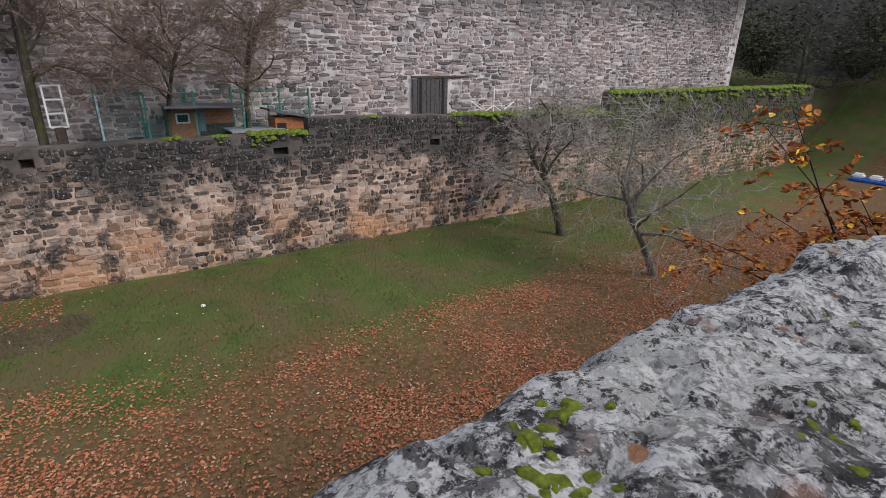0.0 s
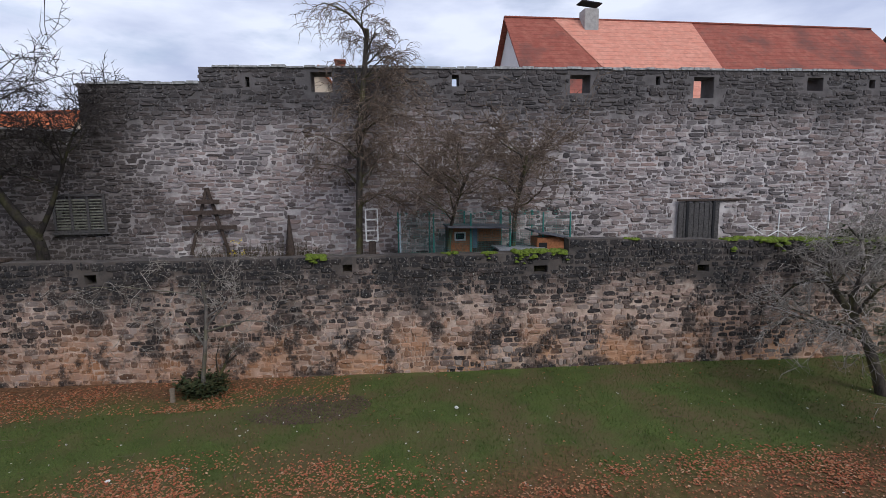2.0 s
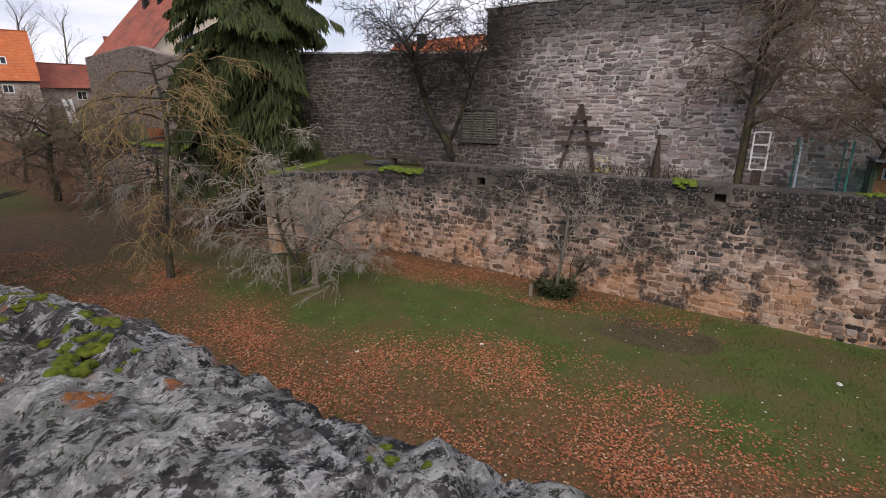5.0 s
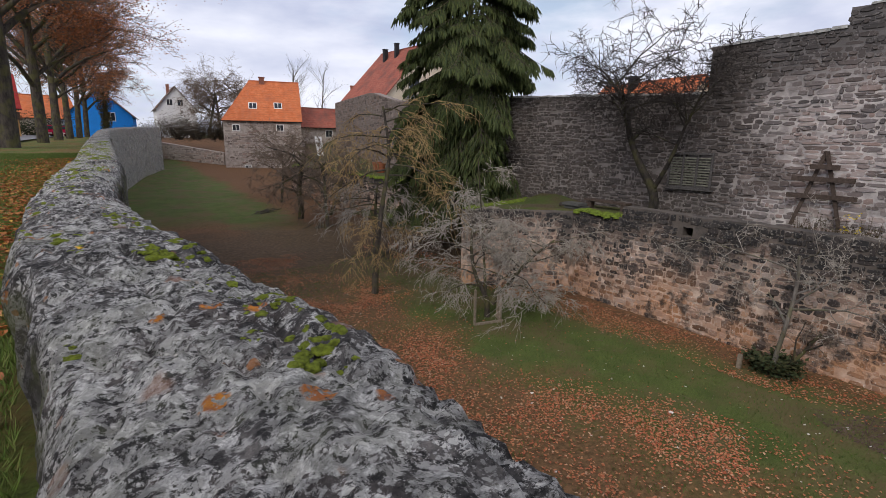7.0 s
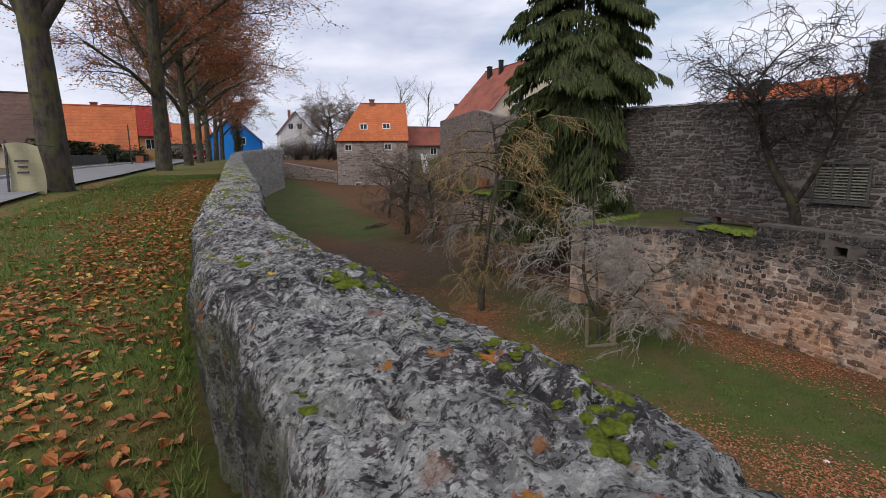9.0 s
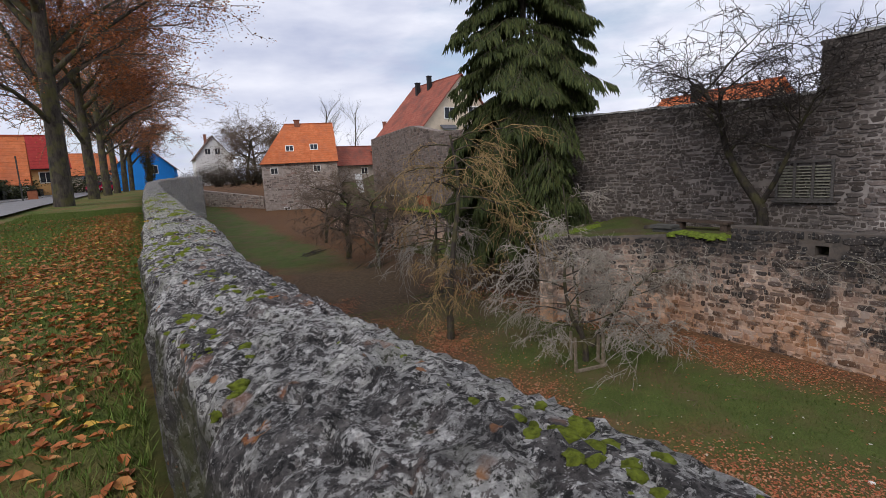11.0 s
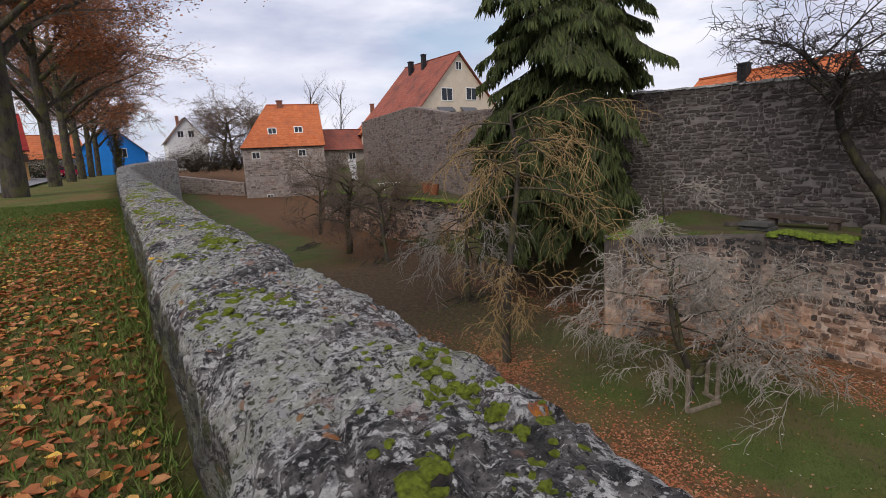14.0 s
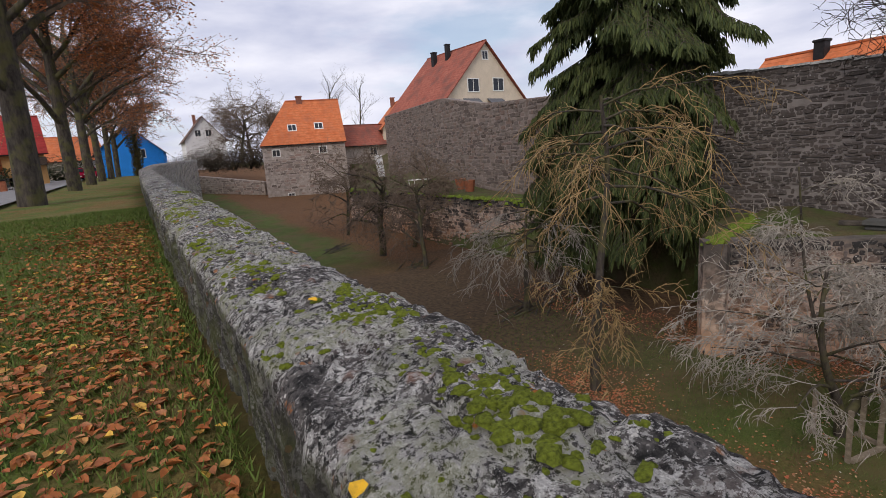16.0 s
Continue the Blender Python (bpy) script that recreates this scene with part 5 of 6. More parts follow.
def build_street():
    ys = [-60 + 4 * i for i in range(54)]
    tagged(new("road", mesh_of("road", *strip(-3.4, 0.0, 0.03, 0.03, ys), MAT["asphalt"])), "pale grey asphalt village road", "road", kind="structure")
    tagged(new("kerb", mesh_of("kerb", *strip(-3.62, -3.42, -0.1, -0.1, ys, 0.22), MAT["kerb"])), "concrete kerb along the road", "kerb", kind="structure")
    tagged(new("pavement", mesh_of("pavement", *strip(-5.0, -3.63, -0.1, -0.1, ys, 0.2), MAT["asphalt_dark"])), "dark narrow pavement by the houses", "pavement", kind="structure")
    rnd = random.Random(4)
    for y0, y1, h, kind in ((38, 52, 0.75, "wall"), (56, 72, 0.8, "wall"), (74, 92, 0.8, "wall")):
        ob = thing("garden_wall", "low dark garden wall along the pavement", "wall", group="garden walls")
        part("wall", strip(-5.35, -5.1, -0.2, -0.2, [y0 + (y1 - y0) * i / 6 for i in range(7)], h + 0.2), MAT["kerb_dark"], ob)
        hd = thing("hedge", "dark clipped garden hedge behind the wall", "hedge", group="hedges")
        vs, fs = [], []
        for _ in range(2600):
            y = y0 + (y1 - y0) * rnd.random()
            p = Vector((along(y, ROAD_X) - 5.6 - 0.9 * rnd.random(), y, along(y, LAWN_Z) + 0.1 + 1.7 * rnd.random() ** 0.8))
            leaf_quad(vs, fs, p, 0.3, rnd)
        part("foliage", (vs, fs), MAT["hedge"], hd)["kind"] = "stuff"
    for x, y, s in ((-5.3, 58.0, 2.6), (-1.5, 96.0, 4.0), (1.0, 99.0, 4.5), (-3.5, 97.0, 4.0), (12.5, 97.0, 2.6), (14.6, 94.5, 3.4), (17.0, 91.5, 4.2), (19.0, 88.5, 4.4), (21.5, 90.0, 5.0), (23.5, 93.0, 5.2), (17.5, 97.0, 4.6), (20.5, 98.0, 5.0)):
        shrub(x, y, along(y, LAWN_Z) - 0.2, s, rnd, "brown thicket of bare shrubs" if x > 10 else "dark evergreen garden shrub", "hedge_brown" if x > 10 else "hedge")
    ivy = thing("ivy_tree", "old trunk thickly covered in olive ivy", "tree", (7.5, 93.0, along(93, LAWN_Z) - 0.1))
    vs, fs, wv, wf = [], [], [], []
    tube(wv, wf, Vector((0, 0, -0.2)), Vector((0.1, 0, 6.5)), 0.4, 0.2, 9)
    for _ in range(3800):
        z, a = 7.2 * rnd.random(), rnd.random() * 6.283
        w = (0.75 + 0.35 * noise.noise(Vector((math.cos(a), math.sin(a), z * 0.6)))) * (1.25 if z > 4 else 0.95) * rnd.random() ** 0.4
        leaf_quad(vs, fs, Vector((w * math.cos(a), w * math.sin(a), z)), 0.24, rnd)
    part("trunk", (wv, wf), MAT["bark_dark"], ivy)
    part("foliage", (vs, fs), MAT["ivy"], ivy)["kind"] = "stuff"
    post = thing("street_lamp", "thin grey roadside post", "street lamp", (-4.2, 50.0, 0.9))
    part("pole", bar((0, 0, -0.2), (0, 0, 3.2), 0.09, 0.09, 0.02), MAT["kerb_dark"], post)
    bin_ = thing("litter_bin", "red-brown litter bin on the pavement", "bin", (-3.9, 54.0, 0.85))
    part("body", box(-0.3, 0.3, -0.3, 0.3, 0, 0.85, 0.04), MAT["terracotta"], bin_)
    part("lid", box(-0.33, 0.33, -0.33, 0.33, 0.85, 0.93, 0.03), MAT["black"], bin_)
    ob = thing("banner", "yellowish sheet banner tied between post and tree", "banner", (-4.45, 19.0, 0.42))
    vs, fs = [], []
    for i in range(9):
        for j in range(9):
            u, v = i / 8, j / 8
            vs.append((0.75 * u + 0.04 * math.sin(v * 4), 0.06 * math.sin(u * 7 + v * 3), 0.05 + 1.35 * v + 0.08 * math.sin(u * 3.1) - 0.06 * u))
    for i in range(8):
        for j in range(8):
            a = i * 9 + j
            fs.append((a, a + 9, a + 10, a + 1))
    sheet = part("sheet", (vs, fs), MAT["banner"], ob, smooth=True)
    part("post", bar((-0.05, 0, -0.3), (0.05, 0, 1.5), 0.05), MAT["wood_grey"], ob, "leaning wooden post")
    part("rope", ring_bar([(0.75, 0, 1.38), (0.95, 0.7, 1.36)], 0.015), MAT["net_green"], ob)
    for k, (u, v, l) in enumerate(((0.2, 0.95, 0.3), (0.25, 0.8, 0.22), (0.22, 0.65, 0.26))):
        part("print", box(u, u + l, -0.085, -0.075, v, v + 0.05), MAT["wood_grey"], ob, "faded grey print")
    car()


def shrub(x, y, z, s, rnd, label, mat):
    ob = thing("shrub", label, "shrub", (x, y, z), "shrubs")
    wv, wf, lv, lf = [], [], [], []
    for _ in range(26):
        a = rnd.random() * 6.283
        d = Vector((math.cos(a) * 0.7, math.sin(a) * 0.7, 0.6 + rnd.random())).normalized()
        p = Vector((0.2 * math.cos(a), 0.2 * math.sin(a), 0))
        L = s * (0.5 + 0.5 * rnd.random())
        for i in range(4):
            q = p + d * L / 4
            tube(wv, wf, p, q, 0.03 * (1 - i / 4) + 0.008, 0.03 * (1 - (i + 1) / 4) + 0.008, 3)
            d = (d + Vector((rnd.gauss(0, 0.2), rnd.gauss(0, 0.2), -0.12))).normalized()
            p = q
            for _ in range(16):
                leaf_quad(lv, lf, p + Vector((rnd.gauss(0, 0.14 * s), rnd.gauss(0, 0.14 * s), rnd.gauss(0, 0.09 * s))), 0.13 + 0.03 * s, rnd)
    part("stem_wood", (wv, wf), MAT["twig_dark"], ob)["kind"] = "stuff"
    part("foliage", (lv, lf), MAT[mat], ob)["kind"] = "stuff"


def car():
    ob = thing("car", "small red car parked beside the road", "car", (0.35, 88.0, along(88, LAWN_Z) + 0.08), "parked cars", 8)
    bm = box(-0.85, 0.85, -2.0, 2.0, 0.25, 0.85, 0.12)
    part("body", bm, MAT["car_red"], ob, smooth=True)
    cab = box(-0.75, 0.75, -1.3, 1.1, 0.8, 1.42, 0.0)
    for v in cab.verts:
        if v.co.z > 1.0:
            v.co.x *= 0.82
            v.co.y *= 0.72
    bmesh.ops.bevel(cab, geom=cab.edges[:], offset=0.06, segments=2, affect="EDGES")
    part("cabin", cab, MAT["car_red"], ob, smooth=True)
    part("windscreen", bar((0, -1.28, 0.95), (0, -1.04, 1.34), 1.2, 0.05), MAT["glass_dark"], ob)
    for s in (-1, 1):
        part("side_window", box(s * 0.70 - 0.03, s * 0.70 + 0.03, -0.85, 0.75, 0.98, 1.30), MAT["glass_dark"], ob)
        part("headlight", box(s * 0.6 - 0.16, s * 0.6 + 0.16, -2.02, -1.9, 0.55, 0.72, 0.03), MAT["white_paint"], ob)
        for y in (-1.25, 1.25):
            vs, fs = [], []
            tube(vs, fs, Vector((s * 0.7, y, 0.3)), Vector((s * 0.88, y, 0.3)), 0.3, 0.3, 14)
            fs.append(tuple(range(14)))
            fs.append(tuple(range(14, 28)))
            part("wheel", (vs, fs), MAT["rubber"], ob)
    part("number_plate", box(-0.26, 0.26, -2.03, -2.0, 0.36, 0.48), MAT["white_paint"], ob)
    copy_thing(ob, pose(1.9, 94.0, along(94, LAWN_Z) + 0.08, 0, 0, 8))


MAT["asphalt_dark"] = plain("dark_pavement", (0.10, 0.10, 0.10), 0.9, 0.2, 2, 0.2)
MAT["kerb_dark"] = plain("dark_concrete", (0.10, 0.10, 0.095), 0.9, 0.3, 2, 0.2)
MAT["ivy"] = leaf_mat("olive_ivy", [(0.05, 0.06, 0.018), (0.10, 0.095, 0.03), (0.14, 0.10, 0.035)], 0.8)
MAT["hedge_brown"] = leaf_mat("brown_thicket", [(0.06, 0.045, 0.03), (0.10, 0.075, 0.05), (0.05, 0.05, 0.03)], 0.9)
build_street()


# ---- garden on the terrace ----
def build_garden():
    # slatted shutters on the town wall
    y0, y1, z0, z1 = 10.45, 12.15, -0.23, 1.12
    ob = thing("lattice", "weathered slatted shutter hung on the town wall", "shutter", (town_x(11.3) - 0.10, 0, 0))
    for z in (z0, z1 - 0.08):
        part("rail", box(-0.04, 0.04, y0, y1, z, z + 0.08, 0.005), MAT["wood_grey"], ob)
    for i in range(4):
        y = y0 + (y1 - y0 - 0.08) * i / 3
        part("stile", box(-0.035, 0.035, y, y + 0.08, z0 + 0.08, z1 - 0.08), MAT["wood_grey"], ob)
    for i in range(3):
        for k in range(11):
            z = z0 + 0.14 + 1.1 * k / 11
            ya = y0 + 0.09 + (y1 - y0 - 0.08) / 3 * i
            part("slat", bar((0.0, ya, z), (0.0, ya + (y1 - y0 - 0.08) / 3 - 0.10, z), 0.055, 0.045), MAT["wood_slat"], ob)
    part("sill", box(-0.08, 0.1, y0 - 0.1, y1 + 0.1, z0 - 0.07, z0 - 0.005, 0.01), MAT["wood_grey"], ob)
    # tree-shaped trellis
    ob = thing("trellis", "brown timber trellis shaped like a fir", "trellis", (town_x(7) - 0.12, 0, 0))
    part("leg", bar((-0.05, 7.62, -1.1), (0.05, 6.98, 1.28), 0.05, 0.11), MAT["wood_brown"], ob)
    part("leg", bar((-0.08, 6.30, -1.1), (0.0, 6.95, 1.28), 0.05, 0.11), MAT["wood_brown"], ob)
    for ya, yb, z in ((7.84, 5.97, -0.12), (7.76, 6.09, 0.42), (7.3, 6.52, 0.80)):
        part("crossbar", box(-0.17, -0.12, yb, ya, z - 0.08, z + 0.07, 0.008), MAT["wood_brown"], ob)
    ob = thing("garden_stake", "pointed dark board beside the town wall", "board", (town_x(4.1) - 0.4, 4.12, -1.3))
    bm = bmesh.new()
    bmesh.ops.create_cone(bm, cap_ends=True, segments=5, radius1=0.2, radius2=0.03, depth=1.6, matrix=Matrix.Translation((0, 0, 0.8)))
    part("board", bm, MAT["wood_brown"], ob)
    # gate
    ob = thing("gate", "old grey plank gate in the town wall", "gate", (town_x(-11.3) - 0.06, 0, 0))
    for i in range(8):
        y = -12.2 + 0.215 * i
        part("plank", box(-0.03, 0.0 + 0.01 * (i % 3), y + 0.008, y + 0.205, -1.3, 0.52 - 0.03 * (i % 2), 0.004), MAT["wood_grey"], ob)
    part("post", box(-0.06, 0.03, -10.9, -10.8, -1.3, 0.62), MAT["black"], ob)
    part("post", box(-0.06, 0.03, -12.0, -11.9, -1.3, 0.62), MAT["black"], ob)
    part("lintel", box(-0.08, 0.02, -13.75, -10.4, 0.56, 0.64, 0.01), MAT["wood_brown"], ob)
    # white frame leaning on the tree
    ob = thing("window_frame", "white three-pane frame leaning against a tree", "frame", (17.62, 1.2, -1.3))
    h0, h1 = 0.72, 1.80
    for y in (-0.2, 0.2):
        part("stile", bar((-0.1, y, h0), (0.08, y, h1), 0.045), MAT["white_paint"], ob)
    for k in range(4):
        z = h0 + (h1 - h0) * k / 3
        part("rung", bar((-0.1 + 0.18 * k / 3, -0.2, z), (-0.1 + 0.18 * k / 3, 0.2, z), 0.045), MAT["white_paint"], ob)
    part("prop", bar((-0.1, 0.0, 0.0), (-0.1, 0.0, h0), 0.3, 0.25, 0.02), MAT["wood_brown"], ob, "brown crate below the frame")
    # netted run and shed
    ob = thing("aviary", "poultry run of posts and green netting", "enclosure", (17.25, 0, -1.3))
    for y in (0.25, -0.9, -2.2, -3.6, -4.8, -5.8):
        part("post", bar((0, y, 0), (0, y, 1.62), 0.05), MAT["white_blue"] if y > 0 else MAT["net_green"], ob)
        part("post", bar((1.3, y, 0), (1.3, y, 1.62), 0.05), MAT["net_green"], ob)
    vs, fs = [], []
    for i in range(74):
        y = 0.25 - 6.05 * i / 73
        tube(vs, fs, Vector((0, y, 0.05)), Vector((0.02 * math.sin(i), y + 0.02, 1.55 + 0.05 * math.sin(i * 0.7))), 0.0032, 0.0032, 3)
    for k in range(20):
        z = 0.08 + 1.5 * k / 19
        tube(vs, fs, Vector((0, 0.25, z)), Vector((0, -5.8, z - 0.05)), 0.0032, 0.0032, 3)
    part("net", (vs, fs), MAT["net_green"], ob, "fine green net")["kind"] = "stuff"
    rr = random.Random(9)
    vs, fs = [], []
    for _ in range(110):
        leaf_quad(vs, fs, Vector((0.1 + 1.2 * rr.random(), 0.3 - 6.1 * rr.random(), 1.55 + 0.13 * rr.random())), 0.16, rr, 0.3)
    part("top_net", (vs, fs), MAT["net_green"], ob, "sagging green net roof")["kind"] = "stuff"
    ob = thing("shed", "small red-brown board shed with felt roof", "shed", (17.75, -2.45, -1.3))
    for i in range(9):
        part("board", box(-0.02, 0.02, 0.1, 0.95, 0.12 * i, 0.12 * i + 0.113), MAT["wood_red"], ob)
    for i in range(4):
        part("board", box(-0.02, 0.02, -0.95, -0.05, 0.58 + 0.12 * i, 0.69 + 0.12 * i), MAT["wood_red"], ob)
    part("body", box(0.03, 0.9, -0.95, 0.95, 0, 1.06), MAT["wood_brown"], ob)
    part("door", box(-0.03, 0.02, -0.08, 0.1, 0.35, 1.05), MAT["blue_grey"], ob, "grey-blue door")
    part("roof", bar((-0.15, -1.15, 1.12), (-0.15, 1.1, 1.18), 1.3, 0.06), MAT["felt"], ob, "dark felt roof")
    part("window_frame", join(box(-0.05, 0.0, 0.35, 0.75, 0.62, 0.67), box(-0.05, 0.0, 0.35, 0.75, 0.88, 0.93), box(-0.05, 0.0, 0.35, 0.4, 0.67, 0.88), box(-0.05, 0.0, 0.7, 0.75, 0.67, 0.88)), MAT["white_paint"], ob, "white window frame")
    part("pane", box(-0.03, -0.01, 0.4, 0.7, 0.67, 0.88), MAT["glass_dark"], ob)
    ob = thing("coop", "low hutch with a flat grey lid", "hutch", (17.2, -3.9, -1.3))
    part("body", box(-0.4, 0.5, -0.8, 0.75, 0, 0.32), MAT["wood_brown"], ob)
    part("lid", bar((0.0, -0.9, 0.36), (0.0, 0.85, 0.40), 1.2, 0.05), MAT["felt_light"], ob, "pale felt lid")
    ob = thing("hutch", "brown animal hutch with sloping dark roof", "hutch", (17.4, -5.05, -1.3))
    part("body", box(-0.3, 0.5, -0.55, 0.5, 0, 0.72), MAT["wood_red"], ob)
    part("opening", box(-0.32, -0.28, 0.15, 0.45, 0.05, 0.55), MAT["black"], ob, "dark entrance")
    part("roof", bar((0.05, -0.75, 0.68), (0.05, 0.7, 0.98), 1.1, 0.06), MAT["felt"], ob)
    # washing line
    ob = thing("clothes_dryer", "white folding clothes dryer in the garden", "clothes dryer", (16.75, -13.6, -1.2))
    part("mast", bar((0, 0, 0), (0, 0, 1.45), 0.04), MAT["white_paint"], ob)
    for ya, za, yb, zb in ((1.25, 0.95, 0.62, 0.58), (-1.15, 0.82, -0.6, 0.52), (0.4, 0.5, 0.0, 0.7), (-0.4, 0.5, 0.0, 0.7)):
        part("arm", bar((0, ya, za), (0, yb, zb), 0.035), MAT["white_paint"], ob)
    part("line", ring_bar([(0, 1.25, 0.95), (0, 0.6, 0.72), (0, 0, 0.68), (0, -0.6, 0.68), (0, -1.15, 0.82)], 0.008, 4), MAT["white_paint"], ob)
    ob = thing("pole", "thin pale garden pole", "pole", (16.6, -15.5, -1.2))
    part("shaft", bar((0, 0, 0), (0, 0, 1.65), 0.05), MAT["white_paint"], ob)
    rnd = random.Random(6)
    shrub(16.5, -16.7, -1.15, 0.8, rnd, "small dark green garden shrub", "hedge")
    # bench, steps and flower stalks
    ob = thing("bench", "rough dark plank bench by the lawn", "bench", (18.6, 14.3, -1.45))
    part("seat", bar((0, -1.05, 0.42), (0, 1.05, 0.46), 0.4, 0.09), MAT["wood_brown"], ob)
    for y in (-0.85, 0.85):
        part("leg", box(-0.16, 0.16, y - 0.12, y + 0.12, 0, 0.38, 0.02), MAT["wood_brown"], ob)
    ob = thing("log", "fallen dark log beside the bench", "log", (18.2, 15.9, -1.48))
    part("trunk", ring_bar([(0, -0.6, 0.12), (0.1, 0, 0.14), (0.05, 0.6, 0.12)], 0.13, 9), MAT["bark_dark"], ob)
    for i in range(3):
        ob = thing("step", "flat grey stone step at the bench", "step", (17.9 - 0.1 * i, 15.2 + 0.05 * i, -1.5 + 0.14 * i), "stone steps")
        part("slab", box(-0.3, 0.3, -0.45, 0.45, 0, 0.13, 0.02), MAT["kerb_dark"], ob)
    ob = thing("flower_bed", "withered stalks with a few yellow flowers", "plants", (18.3, 5.6, -1.3), kind="stuff")
    vs, fs, fv, ff = [], [], [], []
    for _ in range(210):
        p = Vector((rnd.gauss(0, 0.3), rnd.uniform(-2.6, 1.6), 0))
        q = p + Vector((rnd.gauss(0, 0.12), rnd.gauss(0, 0.12), 0.25 + 0.55 * rnd.random()))
        tube(vs, fs, p, q, 0.008, 0.004, 3)
        for _ in range(3):
            leaf_quad(vs, fs, p.lerp(q, rnd.random()), 0.10, rnd)
    for _ in range(40):
        leaf_quad(fv, ff, Vector((-0.1 + rnd.gauss(0, 0.1), rnd.choice((0.1, 0.35)) + rnd.gauss(0, 0.06), rnd.choice((0.35, 0.75)) + rnd.gauss(0, 0.06))), 0.09, rnd)
    part("stalks", (vs, fs), MAT["hedge_brown"], ob)["kind"] = "stuff"
    part("flowers", (fv, ff), MAT["yellow_flower"], ob, "yellow blossoms")["kind"] = "stuff"
    # far garden: cloth on a post, table, pots
    ob = thing("cloth", "white cloth hung over a garden post", "cloth", (22.9, 53.0, -1.1))
    vs, fs = [], []
    for i in range(7):
        for j in range(9):
            u, v = i / 6, j / 8
            vs.append((-0.35 + 0.7 * u + 0.25 * (1 - v), 0.1 * math.sin(u * 9 + v * 2), 0.75 + 2.0 * v))
    for i in range(6):
        for j in range(8):
            a = i * 9 + j
            fs.append((a, a + 9, a + 10, a + 1))
    part("sheet", (vs, fs), MAT["cloth"], ob, smooth=True)
    part("post", bar((0, 0.15, 0), (0, 0.15, 2.8), 0.08), MAT["wood_brown"], ob)
    ob = thing("garden_table", "white garden table on the far lawn", "table", (22.6, 46.0, -1.25))
    part("tabletop", box(-0.8, 0.8, -0.5, 0.5, 0.68, 0.73, 0.01), MAT["white_paint"], ob)
    for x in (-0.7, 0.7):
        for y in (-0.4, 0.4):
            part("leg", bar((x, y, 0), (x, y, 0.68), 0.05), MAT["white_paint"], ob)
    pot = thing("flower_pot", "terracotta pot with a bare plant", "flower pot", (23.0, 41.0, -1.3), "flower pots")
    bm = bmesh.new()
    bmesh.ops.create_cone(bm, cap_ends=True, segments=14, radius1=0.3, radius2=0.42, depth=0.8, matrix=Matrix.Translation((0, 0, 0.4)))
    part("pot", bm, MAT["terracotta"], pot)
    copy_thing(pot, pose(22.2, 39.0, -1.32))
    ob = thing("barrow", "dark tarpaulin heap with a white bucket", "heap", (19.9, 22.6, -1.5))
    bm = bmesh.new()
    bmesh.ops.create_icosphere(bm, subdivisions=2, radius=0.6)
    for v in bm.verts:
        v.co.z = max(-0.1, v.co.z * 0.5 + 0.1 * noise.noise(v.co * 3))
    part("tarpaulin", bm, MAT["black"], ob)
    part("bucket", box(-0.75, -0.5, -0.7, -0.45, 0, 0.28, 0.04), MAT["white_paint"], ob, "white bucket")


MAT["wood_slat"] = plain("grey_green_slat", (0.20, 0.20, 0.16), 0.9, 0.3, 12, 0.2)
MAT["white_blue"] = plain("pale_blue_board", (0.42, 0.52, 0.58), 0.7, 0.25, 8, 0.1)
MAT["blue_grey"] = plain("blue_grey_paint", (0.17, 0.22, 0.28), 0.7, 0.2, 8, 0.1)
MAT["felt_light"] = plain("pale_roofing_felt", (0.30, 0.31, 0.33), 0.8, 0.25, 8, 0.2)
build_garden()


